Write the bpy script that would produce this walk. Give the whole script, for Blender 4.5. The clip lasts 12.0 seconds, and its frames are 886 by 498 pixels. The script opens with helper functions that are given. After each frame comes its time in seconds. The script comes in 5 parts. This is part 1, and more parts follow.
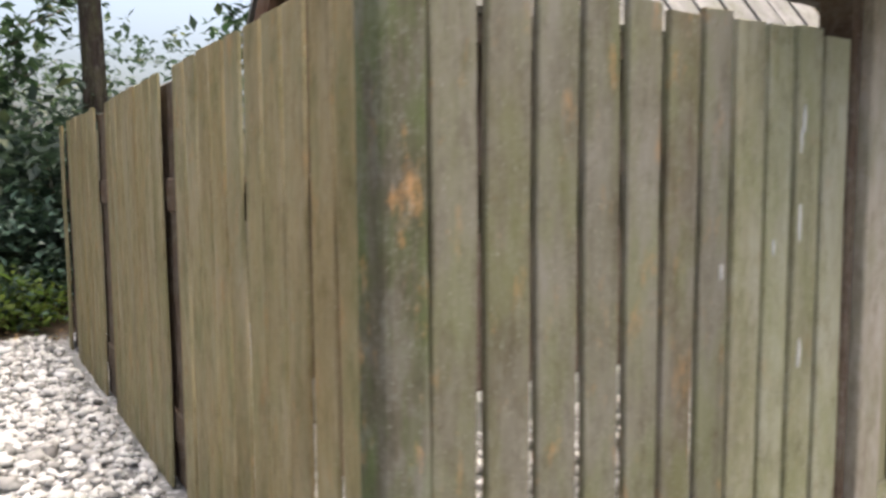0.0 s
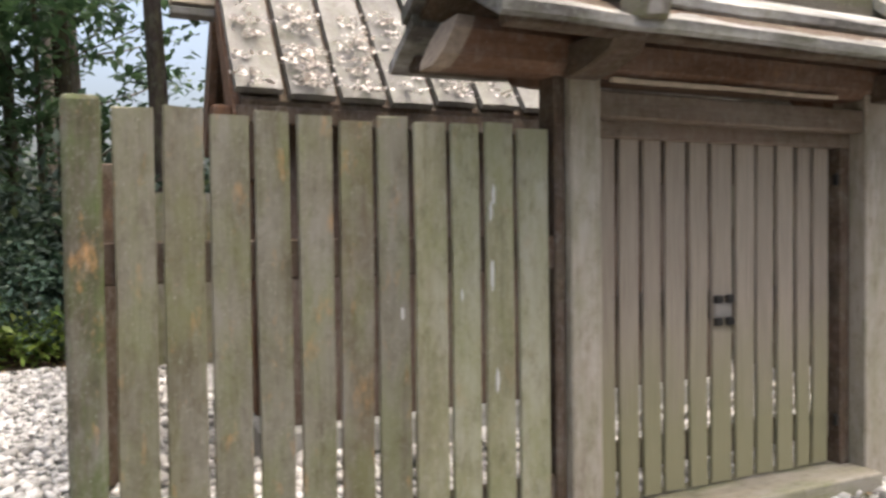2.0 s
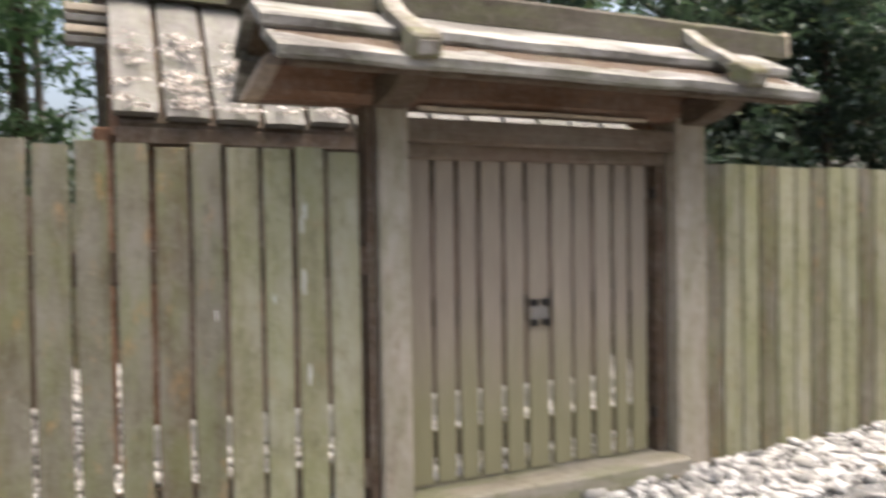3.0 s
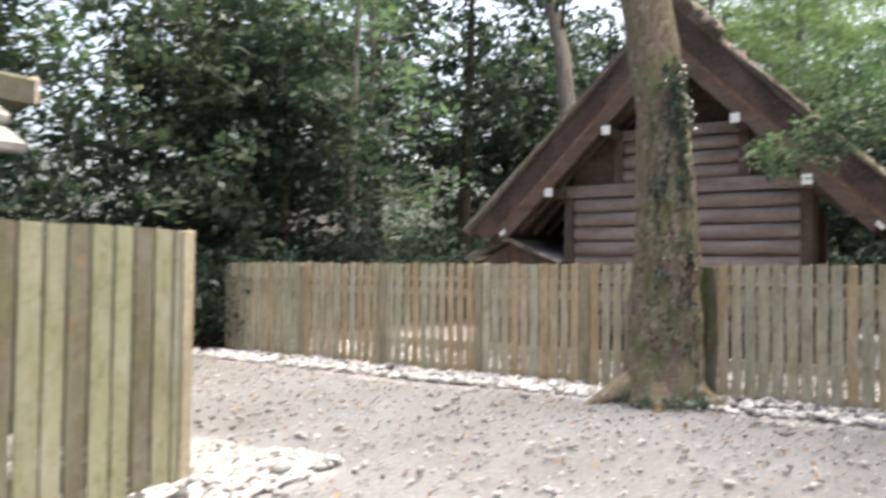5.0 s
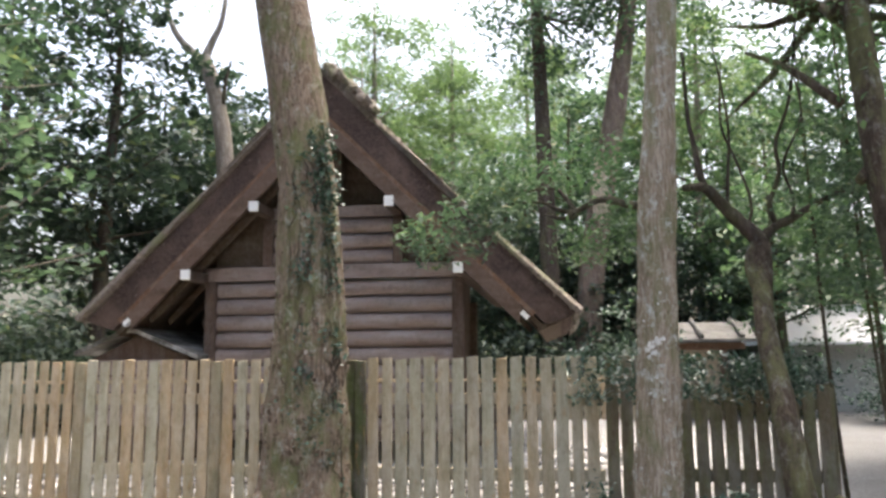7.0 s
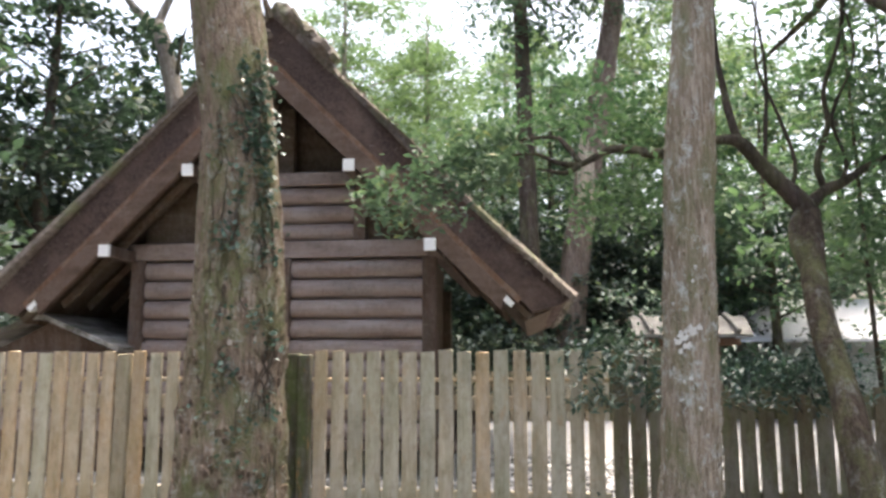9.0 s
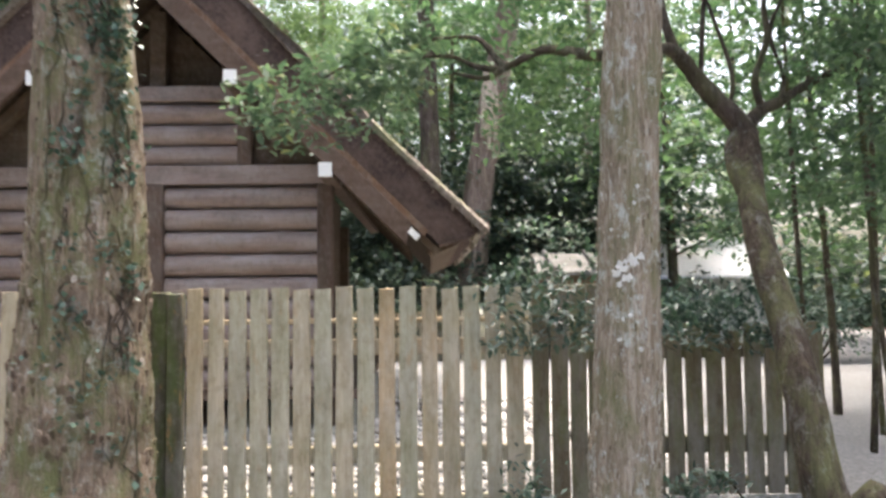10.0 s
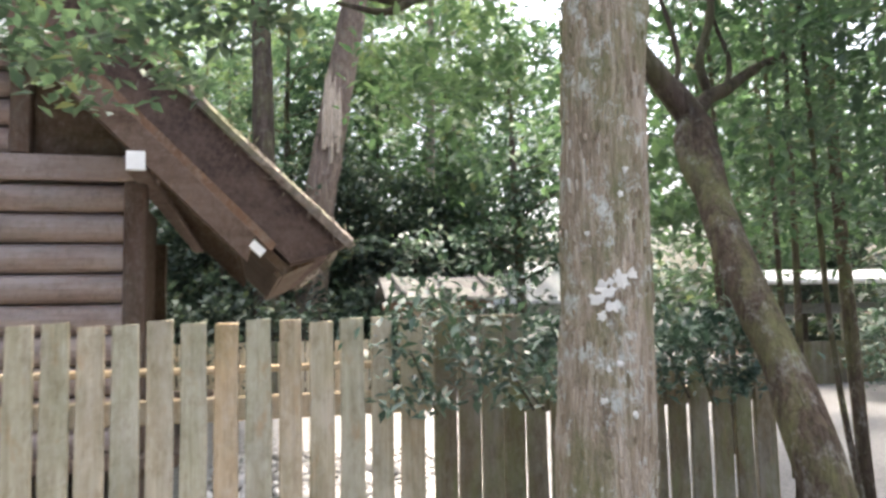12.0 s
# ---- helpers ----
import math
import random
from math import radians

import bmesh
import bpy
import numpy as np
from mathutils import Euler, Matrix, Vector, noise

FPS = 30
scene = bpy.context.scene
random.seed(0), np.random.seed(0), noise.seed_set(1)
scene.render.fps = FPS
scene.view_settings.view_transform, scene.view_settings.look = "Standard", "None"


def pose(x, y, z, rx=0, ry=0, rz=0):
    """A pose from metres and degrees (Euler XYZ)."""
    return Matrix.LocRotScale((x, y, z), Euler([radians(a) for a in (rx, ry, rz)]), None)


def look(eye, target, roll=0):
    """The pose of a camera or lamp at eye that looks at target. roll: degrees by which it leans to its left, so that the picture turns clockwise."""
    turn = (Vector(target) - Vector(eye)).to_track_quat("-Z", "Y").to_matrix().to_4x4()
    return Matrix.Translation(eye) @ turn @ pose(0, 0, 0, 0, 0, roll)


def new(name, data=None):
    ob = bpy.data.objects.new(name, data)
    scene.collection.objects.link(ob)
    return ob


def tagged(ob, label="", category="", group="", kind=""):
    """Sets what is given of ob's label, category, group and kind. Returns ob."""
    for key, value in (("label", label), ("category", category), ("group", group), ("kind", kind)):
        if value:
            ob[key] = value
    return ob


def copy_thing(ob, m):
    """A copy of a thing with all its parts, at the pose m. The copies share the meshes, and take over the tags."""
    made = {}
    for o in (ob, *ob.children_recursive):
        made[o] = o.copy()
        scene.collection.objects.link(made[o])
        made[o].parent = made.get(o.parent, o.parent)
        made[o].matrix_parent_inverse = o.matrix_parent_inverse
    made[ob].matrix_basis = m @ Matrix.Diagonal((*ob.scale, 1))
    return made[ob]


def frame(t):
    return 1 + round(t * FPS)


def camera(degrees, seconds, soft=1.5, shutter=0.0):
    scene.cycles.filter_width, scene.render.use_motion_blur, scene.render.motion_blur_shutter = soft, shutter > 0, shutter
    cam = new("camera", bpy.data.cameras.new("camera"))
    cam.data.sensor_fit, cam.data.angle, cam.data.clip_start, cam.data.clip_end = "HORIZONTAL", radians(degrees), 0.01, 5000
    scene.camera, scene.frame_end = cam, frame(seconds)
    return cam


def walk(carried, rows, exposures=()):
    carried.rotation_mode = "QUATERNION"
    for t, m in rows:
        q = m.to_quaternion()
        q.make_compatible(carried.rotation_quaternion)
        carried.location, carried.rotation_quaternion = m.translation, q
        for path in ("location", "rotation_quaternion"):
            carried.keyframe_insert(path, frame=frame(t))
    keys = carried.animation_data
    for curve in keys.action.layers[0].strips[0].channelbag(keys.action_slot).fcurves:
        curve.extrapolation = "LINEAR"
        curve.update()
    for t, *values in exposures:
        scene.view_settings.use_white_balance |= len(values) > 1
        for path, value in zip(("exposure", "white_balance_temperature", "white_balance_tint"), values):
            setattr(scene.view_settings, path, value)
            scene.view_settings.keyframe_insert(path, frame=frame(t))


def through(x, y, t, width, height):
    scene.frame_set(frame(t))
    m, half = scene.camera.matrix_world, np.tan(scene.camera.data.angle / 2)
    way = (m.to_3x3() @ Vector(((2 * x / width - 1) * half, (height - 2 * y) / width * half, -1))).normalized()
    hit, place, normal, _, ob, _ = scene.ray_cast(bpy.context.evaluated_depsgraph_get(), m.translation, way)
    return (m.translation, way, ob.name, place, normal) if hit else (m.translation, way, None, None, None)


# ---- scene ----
cam = camera(60.4, 12.0, soft=2.8, shutter=0.5)
PATH = [
    (0, (0.524, 0.981, 1.487), (1.62, 2.644, 1.309), -0.4),
    (0.5, (0.72, 0.596, 1.488), (1.767, 2.298, 1.39), -0.0),
    (1, (0.988, 0.28, 1.523), (1.936, 2.04, 1.501), -0.4),
    (1.5, (1.283, -0.136, 1.498), (2.101, 1.689, 1.46), -0.6),
    (2, (1.464, -0.465, 1.545), (2.284, 1.358, 1.491), -0.7),
    (2.5, (1.841, -0.818, 1.57), (2.546, 1.054, 1.554), -0.8),
    (3, (2.087, -1.247, 1.563), (2.922, 0.569, 1.524), -0.9),
    (3.2, (2.186, -1.381, 1.556), (3.149, 0.371, 1.482), -0.8),
    (3.5, (2.397, -1.515, 1.542), (3.529, 0.133, 1.574), -0.5),
    (3.7, (2.575, -1.609, 1.546), (3.828, -0.05, 1.552), -0.3),
    (5.3, (4.084, -2.322, 1.773), (5.823, -1.342, 1.883), 0.9),
    (5.5, (4.239, -2.339, 1.808), (6.019, -1.438, 1.954), 1.1),
    (6, (4.587, -2.245, 1.788), (6.433, -1.519, 2.047), 0.6),
    (6.5, (4.89, -2.153, 1.797), (6.799, -1.632, 2.087), 0.3),
    (7, (5.281, -2.097, 1.778), (7.237, -1.797, 2.07), -0.5),
    (9, (6.902, -1.903, 1.766), (8.868, -1.67, 2.047), -0.1),
    (9.5, (7.35, -1.887, 1.738), (9.337, -1.878, 1.961), 0.3),
    (10, (7.751, -1.792, 1.744), (9.747, -1.827, 1.869), -0.7),
    (10.5, (8.145, -1.71, 1.74), (10.126, -1.948, 1.888), -0.1),
    (11, (8.567, -1.643, 1.759), (10.559, -1.767, 1.894), -1.1),
    (11.5, (8.947, -1.609, 1.808), (10.913, -1.964, 1.91), -1.2),
    (12, (9.342, -1.609, 1.8), (11.274, -2.092, 1.984), -1.3),
]
walk(cam, [(t, look(eye, target, roll)) for t, eye, target, roll in PATH], [(0, 1.75), (2.5, 1.54), (3.5, 1.73), (5.5, 2.1), (7, 2.09), (9, 2.2), (10, 2.47), (11, 2.53), (12, 2.68)])

# ---- light ----
world = bpy.data.worlds.new("overcast_sky")
scene.world = world
world.use_nodes = True
wn = world.node_tree
sky = wn.nodes.new("ShaderNodeTexSky")
sky.sky_type = "NISHITA"
sky.sun_disc = False
sky.sun_elevation = radians(76)
sky.sun_rotation = radians(120)
sky.air_density = 1.0
sky.dust_density = 10.0
sky.ozone_density = 0.6
wn.nodes["Background"].inputs["Strength"].default_value = 0.15
wn.links.new(sky.outputs[0], wn.nodes["Background"].inputs["Color"])
sun = new("sun", bpy.data.lights.new("sun", "SUN"))
sun.data.energy = 0.5
sun.data.angle = radians(50)
sun.data.color = (1.0, 0.98, 0.95)
sun.matrix_world = look((8.6, -5.0, 40), (0, 0, 0))

# ---- materials ----
MATS = {}


def rgb(c, k=1.0):
    return (c[0] * k, c[1] * k, c[2] * k, 1.0)


class Nodes:
    """A small helper to write node trees."""

    def __init__(self, name, rough=0.85, spec=0.3):
        self.mat = bpy.data.materials.new(name)
        self.mat.use_nodes = True
        self.t = self.mat.node_tree
        self.b = self.t.nodes["Principled BSDF"]
        self.b.inputs["Roughness"].default_value = rough
        self.b.inputs["Specular IOR Level"].default_value = spec
        MATS[name] = self.mat

    def n(self, kind, **kw):
        node = self.t.nodes.new(kind)
        for key, value in kw.items():
            if key in node.inputs:
                node.inputs[key].default_value = value
        return node

    def link(self, a, b):
        self.t.links.new(a, b)

    def pos(self, sx=1.0, sy=1.0, sz=1.0, shift=None):
        g = self.n("ShaderNodeNewGeometry")
        m = self.n("ShaderNodeMapping")
        m.inputs["Scale"].default_value = (sx, sy, sz)
        self.link(g.outputs["Position"], m.inputs["Vector"])
        if shift is not None:
            v = self.n("ShaderNodeVectorMath")
            v.operation = "SCALE"
            v.inputs[0].default_value = (17.0, 31.0, 23.0)
            self.link(shift, v.inputs["Scale"])
            self.link(v.outputs[0], m.inputs["Location"])
        return m.outputs[0]

    def noise(self, vec, scale, detail=4.0, rough=0.55):
        node = self.n("ShaderNodeTexNoise", Scale=scale, Detail=detail, Roughness=rough)
        self.link(vec, node.inputs["Vector"])
        return node.outputs["Fac"]

    def voronoi(self, vec, scale, feature="F1"):
        node = self.n("ShaderNodeTexVoronoi", Scale=scale)
        node.feature = feature
        self.link(vec, node.inputs["Vector"])
        return node.outputs["Distance"]

    def ramp(self, fac, stops):
        node = self.n("ShaderNodeValToRGB")
        el = node.color_ramp.elements
        while len(el) < len(stops):
            el.new(0.5)
        for e, (p, c) in zip(el, stops):
            e.position = p
            e.color = rgb(c) if not isinstance(c, (int, float)) else (c, c, c, 1)
        self.link(fac, node.inputs["Fac"])
        return node.outputs["Color"]

    def mix(self, fac, a, b, blend="MIX"):
        node = self.n("ShaderNodeMixRGB")
        node.blend_type = blend
        for key, v in (("Fac", fac), ("Color1", a), ("Color2", b)):
            if isinstance(v, (int, float)):
                node.inputs[key].default_value = v
            elif isinstance(v, tuple):
                node.inputs[key].default_value = rgb(v)
            else:
                self.link(v, node.inputs[key])
        return node.outputs["Color"]

    def math(self, op, a, b):
        node = self.n("ShaderNodeMath")
        node.operation = op
        for i, v in enumerate((a, b)):
            if isinstance(v, (int, float)):
                node.inputs[i].default_value = v
            else:
                self.link(v, node.inputs[i])
        return node.outputs[0]

    def axis(self, which):
        g = self.n("ShaderNodeNewGeometry")
        s = self.n("ShaderNodeSeparateXYZ")
        self.link(g.outputs["Position"], s.inputs[0])
        return s.outputs[which]

    def rnd(self):
        return self.n("ShaderNodeObjectInfo").outputs["Random"]

    def island(self):
        return self.n("ShaderNodeNewGeometry").outputs["Random Per Island"]

    def finish(self, colour, height=None, strength=0.4, distance=0.01):
        self.link(colour, self.b.inputs["Base Color"])
        if height is not None:
            bump = self.n("ShaderNodeBump", Strength=strength, Distance=distance)
            self.link(height, bump.inputs["Height"])
            self.link(bump.outputs[0], self.b.inputs["Normal"])
        return self.mat


def board_material(name, tones, moss=0.5, orange=0.4, along="z", stain=0.5, moss_colour=(0.15, 0.165, 0.07), grey=(0.3, 0.29, 0.26), rough=0.9, spec=0.2):
    """Weathered sawn wood: grain along one axis, random tone per board, algae and rusty lichen."""
    m = Nodes(name, rough, spec)
    r = m.rnd()
    long = {"x": (1.2, 30, 30), "y": (30, 1.2, 30), "z": (30, 30, 1.2)}[along]
    blot = {"x": (1.2, 4, 4), "y": (4, 1.2, 4), "z": (4, 4, 1.2)}[along]
    grain = m.noise(m.pos(*long, shift=r), 2.6, 6, 0.65)
    fine = m.noise(m.pos(*long, shift=r), 9.0, 4, 0.6)
    col = m.ramp(r, [(0.0, tones[0]), (0.35, tones[1]), (0.65, tones[2]), (1.0, tones[3])])
    col = m.mix(m.ramp(grain, [(0.3, 0.0), (0.75, 0.75)]), col, m.mix(1.0, col, (0.56, 0.54, 0.5), "MULTIPLY"))
    patch = m.noise(m.pos(*blot, shift=r), 1.3, 5, 0.6)
    col = m.mix(m.math("MULTIPLY", m.ramp(patch, [(0.42, 0.0), (0.66, 1.0)]), stain), col, grey)
    damp = m.ramp(m.noise(m.pos(*blot, shift=r), 0.9, 6, 0.7), [(0.36, 0.55), (0.52, 0.0)])
    col = m.mix(damp, col, m.mix(1.0, col, (0.5, 0.47, 0.4), "MULTIPLY"))
    mossy = m.math("MULTIPLY", m.ramp(m.noise(m.pos(*blot, shift=r), 2.1, 5, 0.65), [(0.44, 0.0), (0.64, 1.0)]), moss)
    col = m.mix(mossy, col, moss_colour)
    rust = m.math("MULTIPLY", m.ramp(m.noise(m.pos(5, 5, 2.0, shift=r), 2.4, 5, 0.7), [(0.58, 0.0), (0.72, 1.0)]), orange)
    col = m.mix(rust, col, (0.36, 0.21, 0.09))
    speck = m.ramp(m.noise(m.pos(60, 60, 30), 2.0, 3, 0.6), [(0.62, 0.0), (0.75, 0.4)])
    col = m.mix(speck, col, (0.45, 0.45, 0.40))
    fleck = m.ramp(m.noise(m.pos(9, 9, 5, shift=r), 3.0, 7, 0.8), [(0.5, 0.0), (0.64, 0.5)])
    col = m.mix(fleck, col, m.mix(0.5, grey, col))
    grime = m.ramp(m.noise(m.pos(7, 7, 4, shift=r), 2.2, 7, 0.8), [(0.36, 0.6), (0.5, 0.0)])
    col = m.mix(grime, col, m.mix(1.0, col, (0.6, 0.57, 0.5), "MULTIPLY"))
    h = m.math("ADD", m.math("MULTIPLY", grain, 0.7), m.math("MULTIPLY", fine, 0.3))
    return m.finish(col, h, 0.55, 0.006)


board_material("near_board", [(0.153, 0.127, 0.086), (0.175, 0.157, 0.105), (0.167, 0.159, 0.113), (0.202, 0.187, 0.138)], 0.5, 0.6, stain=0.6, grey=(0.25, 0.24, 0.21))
board_material("mossy_post", [(0.085, 0.082, 0.05), (0.09, 0.085, 0.054), (0.095, 0.088, 0.056), (0.1, 0.09, 0.06)], 0.95, 0.95, moss_colour=(0.085, 0.11, 0.04))
board_material("far_board", [(0.52, 0.375, 0.215), (0.52, 0.445, 0.315), (0.51, 0.455, 0.335), (0.46, 0.44, 0.32)], 0.28, 0.5, stain=0.4, grey=(0.52, 0.485, 0.42))
# fence boards with the trees' shade put into their colour
board_material("shade_darkened_board", [(0.15, 0.125, 0.08), (0.17, 0.14, 0.09), (0.16, 0.14, 0.09), (0.18, 0.15, 0.1)], 0.6, 0.2)
board_material("gate_post", [(0.42, 0.375, 0.312), (0.42, 0.375, 0.312), (0.435, 0.39, 0.325), (0.435, 0.39, 0.325)], 0.35, 0.05, stain=0.3, grey=(0.4, 0.378, 0.335))
board_material("sill_wood", [(0.30, 0.27, 0.22), (0.30, 0.27, 0.22), (0.32, 0.29, 0.23), (0.32, 0.29, 0.23)], 0.6, 0.05, "x")
board_material("red_beam", [(0.175, 0.098, 0.062), (0.168, 0.095, 0.058), (0.185, 0.104, 0.066), (0.17, 0.099, 0.062)], 0.0, 0.3, "x", stain=0.18)
board_material("dark_beam", [(0.10, 0.068, 0.048), (0.11, 0.072, 0.05), (0.10, 0.07, 0.05), (0.11, 0.075, 0.052)], 0.1, 0.15, "y", stain=0.15)
board_material("lintel_wood", [(0.2, 0.155, 0.12), (0.2, 0.155, 0.12), (0.21, 0.16, 0.125), (0.21, 0.16, 0.125)], 0.1, 0.1, "x", stain=0.2)
board_material("log_wood", [(0.25, 0.19, 0.165), (0.28, 0.212, 0.186), (0.27, 0.205, 0.18), (0.3, 0.228, 0.2)], 0.0, 0.1, "y", stain=0.5, grey=(0.38, 0.335, 0.318), rough=0.45, spec=0.5)
board_material("far_post", [(0.4, 0.3, 0.185), (0.41, 0.33, 0.22), (0.4, 0.335, 0.23), (0.4, 0.345, 0.25)], 0.3, 0.5, stain=0.3)
board_material("dark_post", [(0.125, 0.085, 0.066), (0.13, 0.088, 0.07), (0.125, 0.085, 0.066), (0.13, 0.088, 0.07)], 0.0, 0.1, "z", stain=0.2)
board_material("roof_plank", [(0.12, 0.116, 0.11), (0.14, 0.134, 0.126), (0.155, 0.15, 0.142), (0.18, 0.17, 0.155)], 0.4, 0.05, "y", stain=0.45, moss_colour=(0.1, 0.11, 0.055), grey=(0.27, 0.262, 0.25), rough=0.6, spec=0.35)
# strong pale grey stain paints the white sky highlights onto dark planks
board_material("roof_plank_long", [(0.095, 0.088, 0.08), (0.11, 0.1, 0.09), (0.1, 0.094, 0.085), (0.11, 0.1, 0.09)], 0.3, 0.06, "x", stain=1.0, grey=(0.46, 0.45, 0.43), rough=0.6, spec=0.4)
board_material("ridge_wood", [(0.075, 0.066, 0.05), (0.08, 0.07, 0.054), (0.085, 0.074, 0.058), (0.085, 0.074, 0.058)], 0.55, 0.05, "x", stain=0.25, moss_colour=(0.1, 0.112, 0.05), grey=(0.2, 0.19, 0.165))
board_material("bleached_batten", [(0.2, 0.185, 0.16), (0.22, 0.2, 0.172), (0.21, 0.19, 0.165), (0.22, 0.2, 0.172)], 0.4, 0.1, "y", stain=0.9, grey=(0.48, 0.46, 0.42))
board_material("mossy_foot", [(0.16, 0.14, 0.1), (0.17, 0.15, 0.105), (0.16, 0.14, 0.1), (0.17, 0.15, 0.105)], 0.8, 0.1, "y", stain=0.4)
board_material("barge_wood", [(0.125, 0.086, 0.067), (0.125, 0.086, 0.067), (0.135, 0.092, 0.072), (0.135, 0.092, 0.072)], 0.0, 0.15, "y", stain=0.4, grey=(0.2, 0.16, 0.135))
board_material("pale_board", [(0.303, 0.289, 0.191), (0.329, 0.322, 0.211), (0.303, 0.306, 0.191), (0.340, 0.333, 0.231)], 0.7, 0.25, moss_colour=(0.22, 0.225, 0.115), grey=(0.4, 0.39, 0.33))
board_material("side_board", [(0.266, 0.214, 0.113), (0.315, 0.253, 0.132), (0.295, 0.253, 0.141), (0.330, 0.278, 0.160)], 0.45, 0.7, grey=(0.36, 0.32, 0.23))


def door_material():
    m = Nodes("door_board", 0.88, 0.2)
    r = m.rnd()
    grain = m.noise(m.pos(30, 30, 1.2, shift=r), 2.4, 6, 0.6)
    z = m.axis(2)
    edge = m.math("ADD", z, m.math("MULTIPLY", m.noise(m.pos(6, 6, 1.2), 1.5, 4), 0.7))
    col = m.mix(m.ramp(r, [(0, 0.0), (1, 1.0)]), (0.305, 0.26, 0.207), (0.362, 0.312, 0.25))
    col = m.mix(m.ramp(grain, [(0.35, 0.0), (0.75, 0.6)]), col, (0.155, 0.128, 0.102))
    f = m.n("ShaderNodeMapRange")
    f.inputs["From Min"].default_value = 1.5
    f.inputs["From Max"].default_value = 0.85
    m.link(edge, f.inputs["Value"])
    col = m.mix(m.math("MULTIPLY", f.outputs[0], 0.8), col, (0.22, 0.213, 0.12))
    m.finish(col, grain, 0.5, 0.005)


door_material()


def plain(name, col, rough, spec=0.3, var=0.25, scale=12.0, metal=0.0):
    m = Nodes(name, rough, spec)
    m.b.inputs["Metallic"].default_value = metal
    f = m.noise(m.pos(), scale, 5, 0.6)
    c = m.mix(m.ramp(f, [(0.3, 0.0), (0.7, 1.0)]), tuple(v * (1 - var) for v in col), tuple(min(1, v * (1 + var)) for v in col))
    return m.finish(c, f, 0.2, 0.003)


plain("iron", (0.035, 0.033, 0.03), 0.55, 0.5, metal=0.6)
plain("lock_plate", (0.24, 0.225, 0.205), 0.5, 0.4, 0.12, metal=0.2)
plain("white_paint", (0.78, 0.79, 0.78), 0.7, 0.3, 0.04)
plain("bare_wood_end", (0.27, 0.215, 0.16), 0.9, 0.2, 0.25, 25)
plain("bleached_wood", (0.5, 0.43, 0.33), 0.9, 0.2, 0.2, 18)
plain("pale_metal_roof", (0.84, 0.845, 0.86), 0.45, 0.5, 0.06)
plain("plaster", (0.5, 0.49, 0.46), 0.9, 0.2, 0.15)
plain("grey_stone", (0.3, 0.3, 0.28), 0.9, 0.2, 0.3)
plain("white_speck", (0.5, 0.5, 0.47), 0.8, 0.3, 0.1)
plain("bark_debris", (0.68, 0.63, 0.58), 0.85, 0.3, 0.35, 60)


def stone_material(name, stops, rough=0.75):
    m = Nodes(name, rough, 0.35)
    c = m.ramp(m.island(), stops)
    f = m.noise(m.pos(), 45, 4)
    c = m.mix(m.ramp(f, [(0.35, 0.45), (0.7, 0.0)]), c, m.mix(1.0, c, (0.62, 0.6, 0.56), "MULTIPLY"))
    m.finish(c, f, 0.3, 0.004)


stone_material("white_gravel", [(0, (0.19, 0.19, 0.185)), (0.18, (0.36, 0.352, 0.335)), (0.45, (0.5, 0.492, 0.475)), (0.75, (0.62, 0.615, 0.6)), (0.95, (0.72, 0.715, 0.71)), (0.975, (0.1, 0.096, 0.092))])
stone_material("court_pebble", [(0, (0.14, 0.135, 0.125)), (0.3, (0.28, 0.272, 0.26)), (0.7, (0.38, 0.372, 0.36)), (1.0, (0.55, 0.545, 0.53))])


def ground_material():
    """Pale trodden gravel in the court, white gravel by the fences, dark soil with litter under the trees."""
    m = Nodes("ground_mix", 0.95, 0.15)
    p = m.pos()
    cells = m.voronoi(p, 22)
    big = m.noise(p, 0.9, 5, 0.6)
    fine = m.noise(p, 26, 5, 0.7)
    court = m.mix(m.ramp(fine, [(0.35, 0.0), (0.68, 1.0)]), (0.11, 0.112, 0.112), (0.232, 0.235, 0.236))
    court = m.mix(m.ramp(big, [(0.4, 0.0), (0.66, 0.55)]), court, (0.13, 0.125, 0.118))
    white = m.mix(m.ramp(cells, [(0.1, 0.0), (0.55, 1.0)]), (0.52, 0.515, 0.505), (0.22, 0.216, 0.21))
    soil = m.mix(m.ramp(fine, [(0.35, 0.0), (0.7, 1.0)]), (0.055, 0.042, 0.03), (0.15, 0.105, 0.07))
    x, y = m.axis(0), m.axis(1)
    wob = m.math("MULTIPLY", m.math("SUBTRACT", m.noise(p, 1.6, 4), 0.5), 0.8)

    def side(v, edge, soft, up=True):
        q = m.n("ShaderNodeMapRange")
        q.interpolation_type = "SMOOTHSTEP"
        q.inputs["From Min"].default_value = edge - soft if up else edge + soft
        q.inputs["From Max"].default_value = edge + soft if up else edge - soft
        m.link(m.math("ADD", v, wob), q.inputs["Value"])
        return q.outputs[0]

    def box(x0, x1, y0, y1, s):
        return m.math("MULTIPLY", m.math("MULTIPLY", side(x, x0, s), side(x, x1, s, False)), m.math("MULTIPLY", side(y, y0, s), side(y, y1, s, False)))

    openland = m.math("MAXIMUM", box(-9, 25, -9.5, 9.3, 0.4), box(12.5, 60, -18, -5.2, 0.6))
    col = m.mix(openland, soil, court)
    gravel = m.math("MAXIMUM", box(-2.6, 8.6, 1.75, 9.2, 0.15), box(12.15, 24.3, -4.8, 8.6, 0.15))
    col = m.mix(gravel, col, white)
    h = m.math("ADD", m.math("MULTIPLY", fine, 0.6), m.math("MULTIPLY", cells, 0.5))
    m.finish(col, h, 0.8, 0.02)


ground_material()


